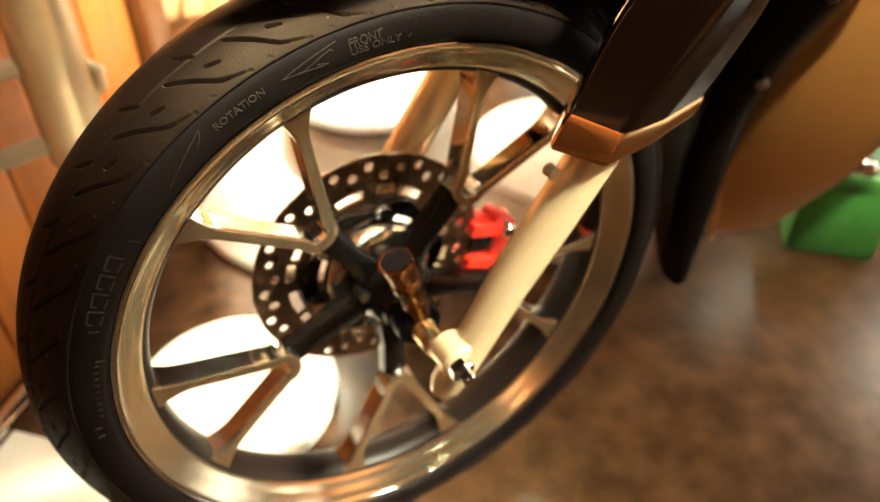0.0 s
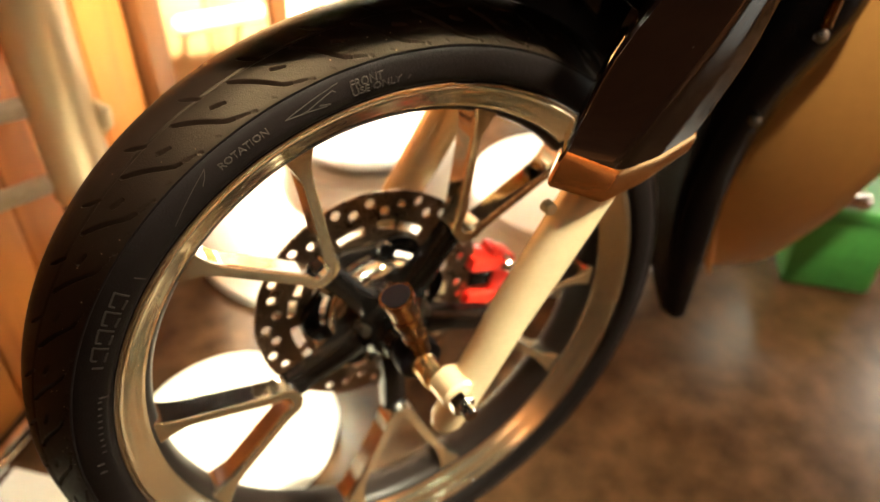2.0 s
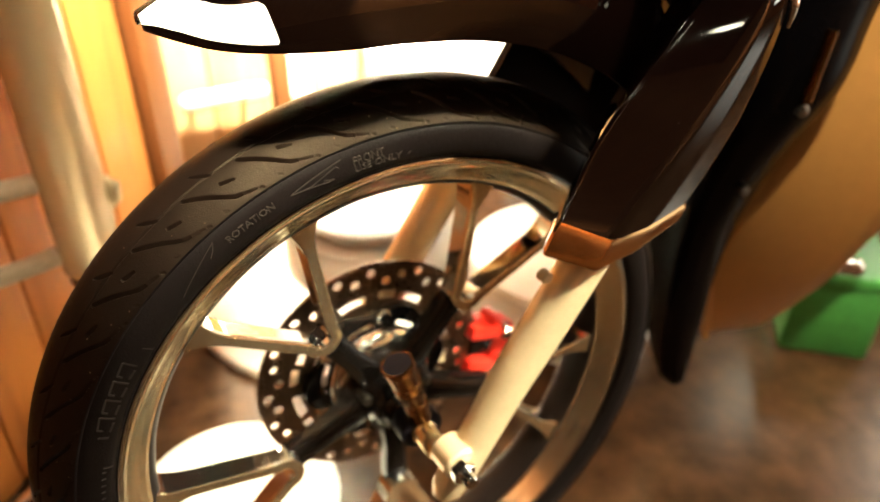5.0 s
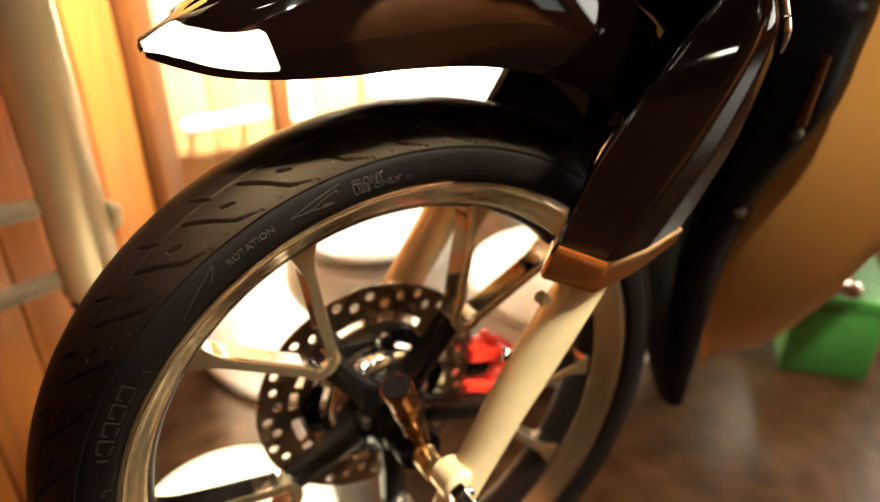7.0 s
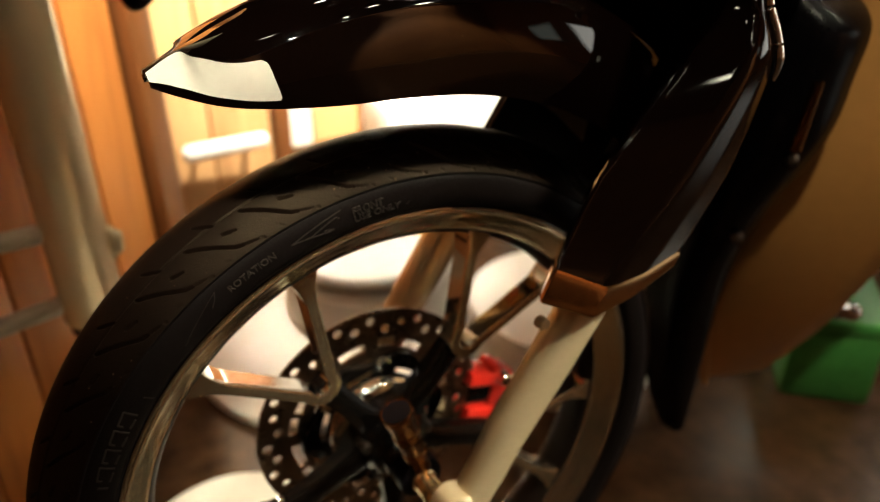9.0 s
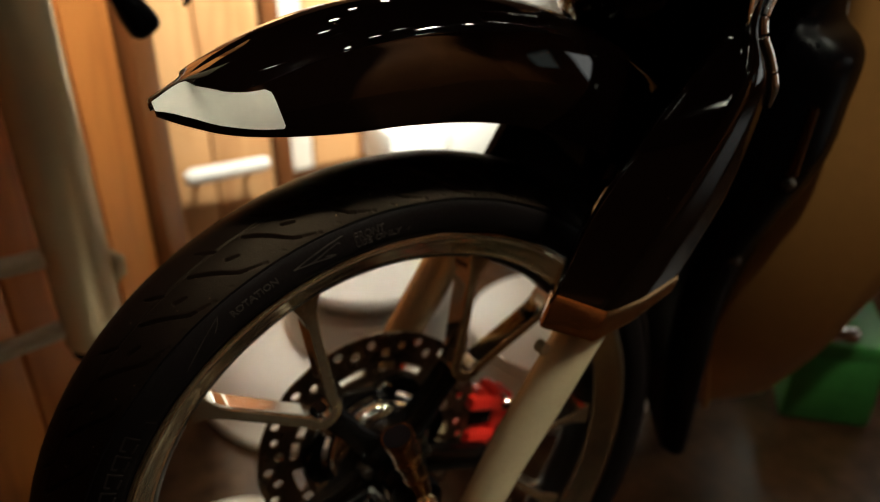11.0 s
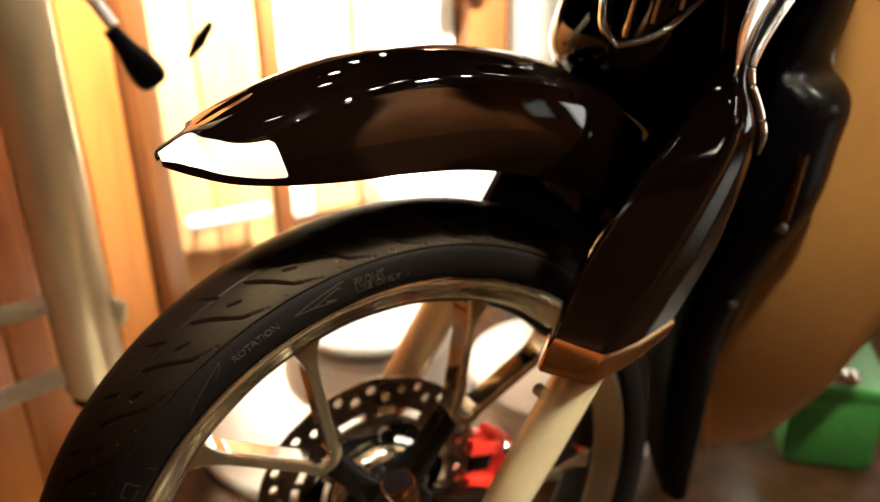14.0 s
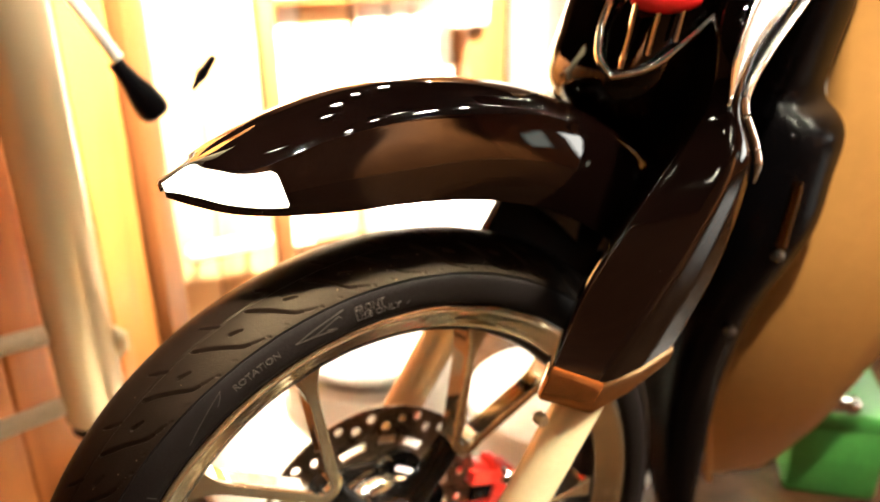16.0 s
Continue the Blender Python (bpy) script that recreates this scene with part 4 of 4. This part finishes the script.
# orange boards beside the wheel, on a partition that runs at 45 degrees to the motorcycle
bm = bmesh.new()
box(bm, (-1.45, 0.024, 0.0), (-0.045, 0.074, 0.86), bevel=0.003)
wall = tagged(finish("partition_wall", bm, WOOD), "orange-brown wooden partition clad with upright boards", "partition", kind="structure")
wall.matrix_basis = pose(0.0, 0.685, 0.0, 0, 0, 45)
bd = None
for k in range(15):
    x = -0.0925 - 0.0915 * (k + 1)
    if bd is None:
        bd = finish("board", board(bmesh.new(), 0.0885, 0.022, 0.855), WOOD, wall)
        ob = bd
    else:
        ob = new("board", bd.data)
        ob.parent = wall
    ob.matrix_basis = pose(x, 0.001, 0.0)
bm = bmesh.new()
box(bm, (-0.0900, -0.020, 0.0), (-0.0400, 0.022, 0.865), bevel=0.006)
part("end_post", bm, DARK_WOOD, wall)

# boarding further back, with a brown post at its end
bm = bmesh.new()
box(bm, (-0.15, 0.974, 0.0), (0.2340, 1.000, 0.82))
near = tagged(finish("boarding", bm, DARK_WOOD), "orange wooden boarding with a brown end post", "boarding", kind="structure")
for x, w in ((-0.15, 0.086), (-0.061, 0.086), (0.028, 0.086), (0.117, 0.114)):
    bm = bmesh.new()
    box(bm, (0, 0, 0), (w, 0.022, 0.82), bevel=0.004)
    ob = finish("boarding_plank", bm, PANEL_WOOD, near)
    ob.matrix_basis = pose(x, 0.950, 0.0)
bm = bmesh.new()
box(bm, (0.2360, 0.940, 0.0), (0.2700, 1.000, 0.83), bevel=0.004)
part("end_post", bm, DARK_WOOD, near)

# low panelling of upright boards
bm = bmesh.new()
box(bm, (0.20, 1.33, 0.0), (0.90, 1.358, 0.82))
far = tagged(finish("panelling", bm, DARK_WOOD), "upright board panelling, part white and part orange wood", "panelling", kind="structure")
for x, w, y, mt in ((0.242, 0.152, 1.306, WHITE_WOOD), (0.400, 0.056, 1.306, WHITE_WOOD), (0.459, 0.128, 1.306, PANEL_WOOD), (0.606, 0.084, 1.306, WHITE_WOOD), (0.703, 0.056, 1.306, WHITE_WOOD), (0.766, 0.119, 1.306, WHITE_WOOD)):
    bm = bmesh.new()
    box(bm, (0, 0, 0), (w, 0.022, 0.80), bevel=0.005)
    ob = finish("panel_board", bm, mt, far)
    ob.matrix_basis = pose(x, y, 0.02)
bm = bmesh.new()
box(bm, (0.905, 1.26, 0.0), (1.03, 1.358, 0.86), bevel=0.005)
tagged(finish("door_frame", bm, DARK_WOOD), "orange wooden upright beside the white boards", "frame", kind="structure")
bm = bmesh.new()
box(bm, (1.06, 1.22, 0.0), (2.6, 1.30, 0.90), bevel=0.01)
tagged(finish("gold_panel", bm, DECAL), "tall pale cream panel against the wall", "panel")

# white box on the floor before the boards
bm = bmesh.new()
box(bm, (0.575, 1.10, 0.0), (0.735, 1.24, 0.15), bevel=0.006)
tagged(finish("storage_box", bm, WHITE), "plain white storage box on the floor", "box", "storage boxes")
bm = bmesh.new()
box(bm, (0.742, 1.10, 0.0), (0.915, 1.24, 0.15), bevel=0.006)
tagged(finish("storage_box", bm, WHITE), "plain white storage box on the floor", "box", "storage boxes")

# narrow white shelf along the boards
shelf = thing("shelf", "narrow white shelf with a brown edge along the boards", "shelf")
bm = bmesh.new()
box(bm, (0.285, 1.262, 0.632), (0.86, 1.305, 0.665), bevel=0.006)
part("top", bm, WHITE, shelf)
bm = bmesh.new()
box(bm, (0.285, 1.270, 0.619), (0.80, 1.305, 0.631), bevel=0.002)
part("edge_strip", bm, WOOD, shelf, "brown wooden strip")
bm = bmesh.new()
box(bm, (0.825, 1.225, 0.545), (0.950, 1.259, 0.640), bevel=0.016)
part("end_cap", bm, WHITE, shelf, "rounded white end cap")

# white rail before the boards
rail = thing("wall_rail", "short white rounded rail on two brackets before the boards", "rail")
bm = bmesh.new()
tube(bm, [(0.046, 0.90, 0.218), (0.048, 0.90, 0.218), (0.053, 0.90, 0.218), (0.062, 0.90, 0.218), (0.198, 0.90, 0.218), (0.206, 0.90, 0.218)], [0.006, 0.011, 0.0145, 0.0165, 0.0135, 0.008], 24)
part("bar", bm, WHITE, rail, "white rounded bar")
for x in (0.080, 0.180):
    bm = bmesh.new()
    tube(bm, [(x, 0.908, 0.212), (x, 0.949, 0.212)], 0.005, 12)
    part("bracket", bm, DULL_STEEL, rail)

# pale tube rack in front of the boards
rack = thing("tube_rack", "pale steel upright tube with side rungs, by the boards", "rack")
bm = bmesh.new()
tube(bm, [(-0.1850, 0.375, 0.258), (-0.1850, 0.375, 0.262), (-0.1850, 0.375, 0.95)], [0.030, 0.0325, 0.0325], 48)
part("upright", bm, PALE_METAL, rack)
bm = bmesh.new()
tube(bm, [(-0.185, 0.375, 0.0), (-0.185, 0.375, 0.256)], 0.010, 20)
tube(bm, [(-0.185, 0.375, 0.246), (-0.185, 0.375, 0.257)], 0.0285, 30)
part("leg", bm, PLASTIC, rack, "thin dark leg under the tube")
bm = bmesh.new()
tube(bm, [(-0.155, 0.370, 0.325), (-0.150, 0.370, 0.336), (-0.149, 0.370, 0.352), (-0.153, 0.370, 0.364)], [0.004, 0.010, 0.010, 0.004], 16)
part("knob", bm, PALE_METAL, rack)
for z, dz in ((0.371, -0.001), (0.284, -0.012), (0.64, -0.005)):
    bm = bmesh.new()
    tube(bm, [(-0.205, 0.374, z), (-0.305, 0.372, z + dz)], 0.0105, 20)
    part("rung", bm, DULL_STEEL, rack)

# hanging tool with a black grip, and a small hook
tool = thing("hanging_tool", "white rod with a black rubber grip hanging by the boards", "tool")
bm = bmesh.new()
tube(bm, [(-0.235, 0.385, 0.885), (-0.150, 0.365, 0.735), (-0.103, 0.365, 0.648)], 0.0064, 18)
part("rod", bm, WHITE, tool, "white rod")
bm = bmesh.new()
tube(bm, curve_pts([(-0.106, 0.365, 0.645), (-0.094, 0.365, 0.625), (-0.081, 0.365, 0.603), (-0.073, 0.365, 0.588)], 5), [0.0075, 0.0080, 0.0086, 0.0092, 0.0098, 0.0105, 0.0118, 0.0135, 0.0150, 0.0160, 0.0165, 0.0168, 0.0166, 0.0160, 0.0146, 0.0120], 18)
part("grip", bm, PLASTIC, tool, "black rubber grip")
bm = bmesh.new()
tube(bm, [(-0.032, 0.38, 0.607), (-0.020, 0.38, 0.622), (-0.004, 0.38, 0.641)], [0.002, 0.0065, 0.004], 12)
tagged(finish("hook", bm, PLASTIC), "small black hook in front of the white boards", "hook")

# white round stools and floor plates
def drum(c, q, z0, z1, bev):
    """A flat drum with rounded edges."""
    prof = [(0.0, z0), (q - bev, z0), (q, z0 + bev), (q, z1 - bev), (q - bev * 0.3, z1 - bev * 0.3), (q - bev, z1), (0.0, z1)]
    bm = bmesh.new()
    grid(bm, [[(c[0] + w * math.cos(a), c[1] + w * math.sin(a), z) for w, z in prof] for a in [2 * math.pi * i / 72 for i in range(72)]], closed_u=True)
    bmesh.ops.remove_doubles(bm, verts=bm.verts, dist=1e-6)
    return bm


def floor_disc(name, c, r, h, label, category):
    """A low disc: a top on a slightly narrower base."""
    ob = thing(name, label, category)
    part("base", drum(c, r - 0.004, 0.0, h * 0.45, 0.002), WHITE, ob)
    part("top", drum(c, r, h * 0.45 + 0.0005, h, 0.005), WHITE, ob)
    return ob


def round_stool(c, r, h, label, tier=0.0):
    """A drum with a seat; with a tier, the seat stands on a narrower neck."""
    st = thing("round_stool", label, "stool", "white stools")
    rings = [("body", r * 0.97, 0.0, h - 0.022, 0.004), ("seat", r, h - 0.021, h, 0.009)]
    if tier:
        rings = [("body", r * 1.0, 0.021, tier, 0.006), ("neck", r * 0.80, tier + 0.001, h - 0.024, 0.003), ("seat", r, h - 0.023, h, 0.009)]
    for nm, q, z0, z1, bev in rings:
        part(nm, drum(c, q, z0, z1, bev), GREY if nm == "neck" else WHITE, st)
    return st


floor_disc("round_platform", (0.145, 0.515), 0.212, 0.020, "low round white platform under the drum stool", "platform")
round_stool((0.258, 0.575), 0.148, 0.150, "low white drum stool with a narrow grey neck", 0.100)
round_stool((0.452, 0.305), 0.150, 0.110, "small white drum stool beside the other one")
floor_disc("floor_plate", (-0.118, 0.190), 0.118, 0.022, "white round plate lying on the floor", "plate")
bm = bmesh.new()
box(bm, (-0.30, -0.075, 0.0), (0.06, 0.075, 0.008), bevel=0.003)
mat_ob = finish("floor_mat", bm, WHITE)
mat_ob.matrix_basis = pose(-0.340, 0.174, 0.0, 0, 0, 45)
tagged(mat_ob, "thin cream-white mat lying beside the tyre", "mat")
bm = bmesh.new()
tube(bm, [(-0.56, 0.09, 0.014), (-0.375, 0.265, 0.014), (-0.25, 0.38, 0.014)], 0.012, 18)
tagged(finish("floor_bar", bm, CHROME), "chrome bar lying on the floor", "bar")
crate = thing("green_box", "green plastic box on the floor behind the leg shield", "box")
bm = bmesh.new()
box(bm, (0.0, 0.0, 0.0), (0.125, 0.40, 0.118), bevel=0.010)
part("body", bm, GREEN, crate)
bm = bmesh.new()
box(bm, (-0.004, -0.004, 0.119), (0.129, 0.404, 0.142), bevel=0.008)
part("lid", bm, GREEN, crate)
crate.matrix_basis = pose(0.661, 0.057, 0.0, 0, 0, -45)

# unseen mounts added on the ceiling above its lamps, fill lamps included
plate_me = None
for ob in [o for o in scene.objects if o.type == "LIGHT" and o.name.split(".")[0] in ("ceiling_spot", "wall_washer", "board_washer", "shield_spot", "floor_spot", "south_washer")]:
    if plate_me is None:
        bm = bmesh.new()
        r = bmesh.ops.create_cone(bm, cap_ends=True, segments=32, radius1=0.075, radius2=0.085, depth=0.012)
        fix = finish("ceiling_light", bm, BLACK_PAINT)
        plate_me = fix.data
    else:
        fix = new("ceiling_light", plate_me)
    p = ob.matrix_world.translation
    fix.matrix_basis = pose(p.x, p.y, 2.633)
    tagged(fix, "small round black mount added unseen above a ceiling lamp", "ceiling light", "ceiling spotlights")
# unseen frames added round the east wall's lamps
for ob in [o for o in scene.objects if o.type == "LIGHT" and o.name.split(".")[0] in ("window_light", "south_window_light", "wide_window_light")]:
    d, p = ob.data, ob.matrix_world.translation
    hw, hh = d.size / 2 + 0.02, d.size_y / 2 + 0.02
    bm = bmesh.new()
    for y0, y1, z0, z1 in ((-hw - 0.05, -hw, -hh - 0.05, hh + 0.05), (hw, hw + 0.05, -hh - 0.05, hh + 0.05), (-hw, hw, hh, hh + 0.05), (-hw, hw, -hh - 0.05, -hh)):
        box(bm, (3.46, p.y + y0, p.z + z0), (3.499, p.y + y1, min(2.63, p.z + z1)), bevel=0.004)
    tagged(finish("window_frame", bm, DARK_WOOD), "unseen dark wooden frame added round an east wall lamp", "window", kind="structure")
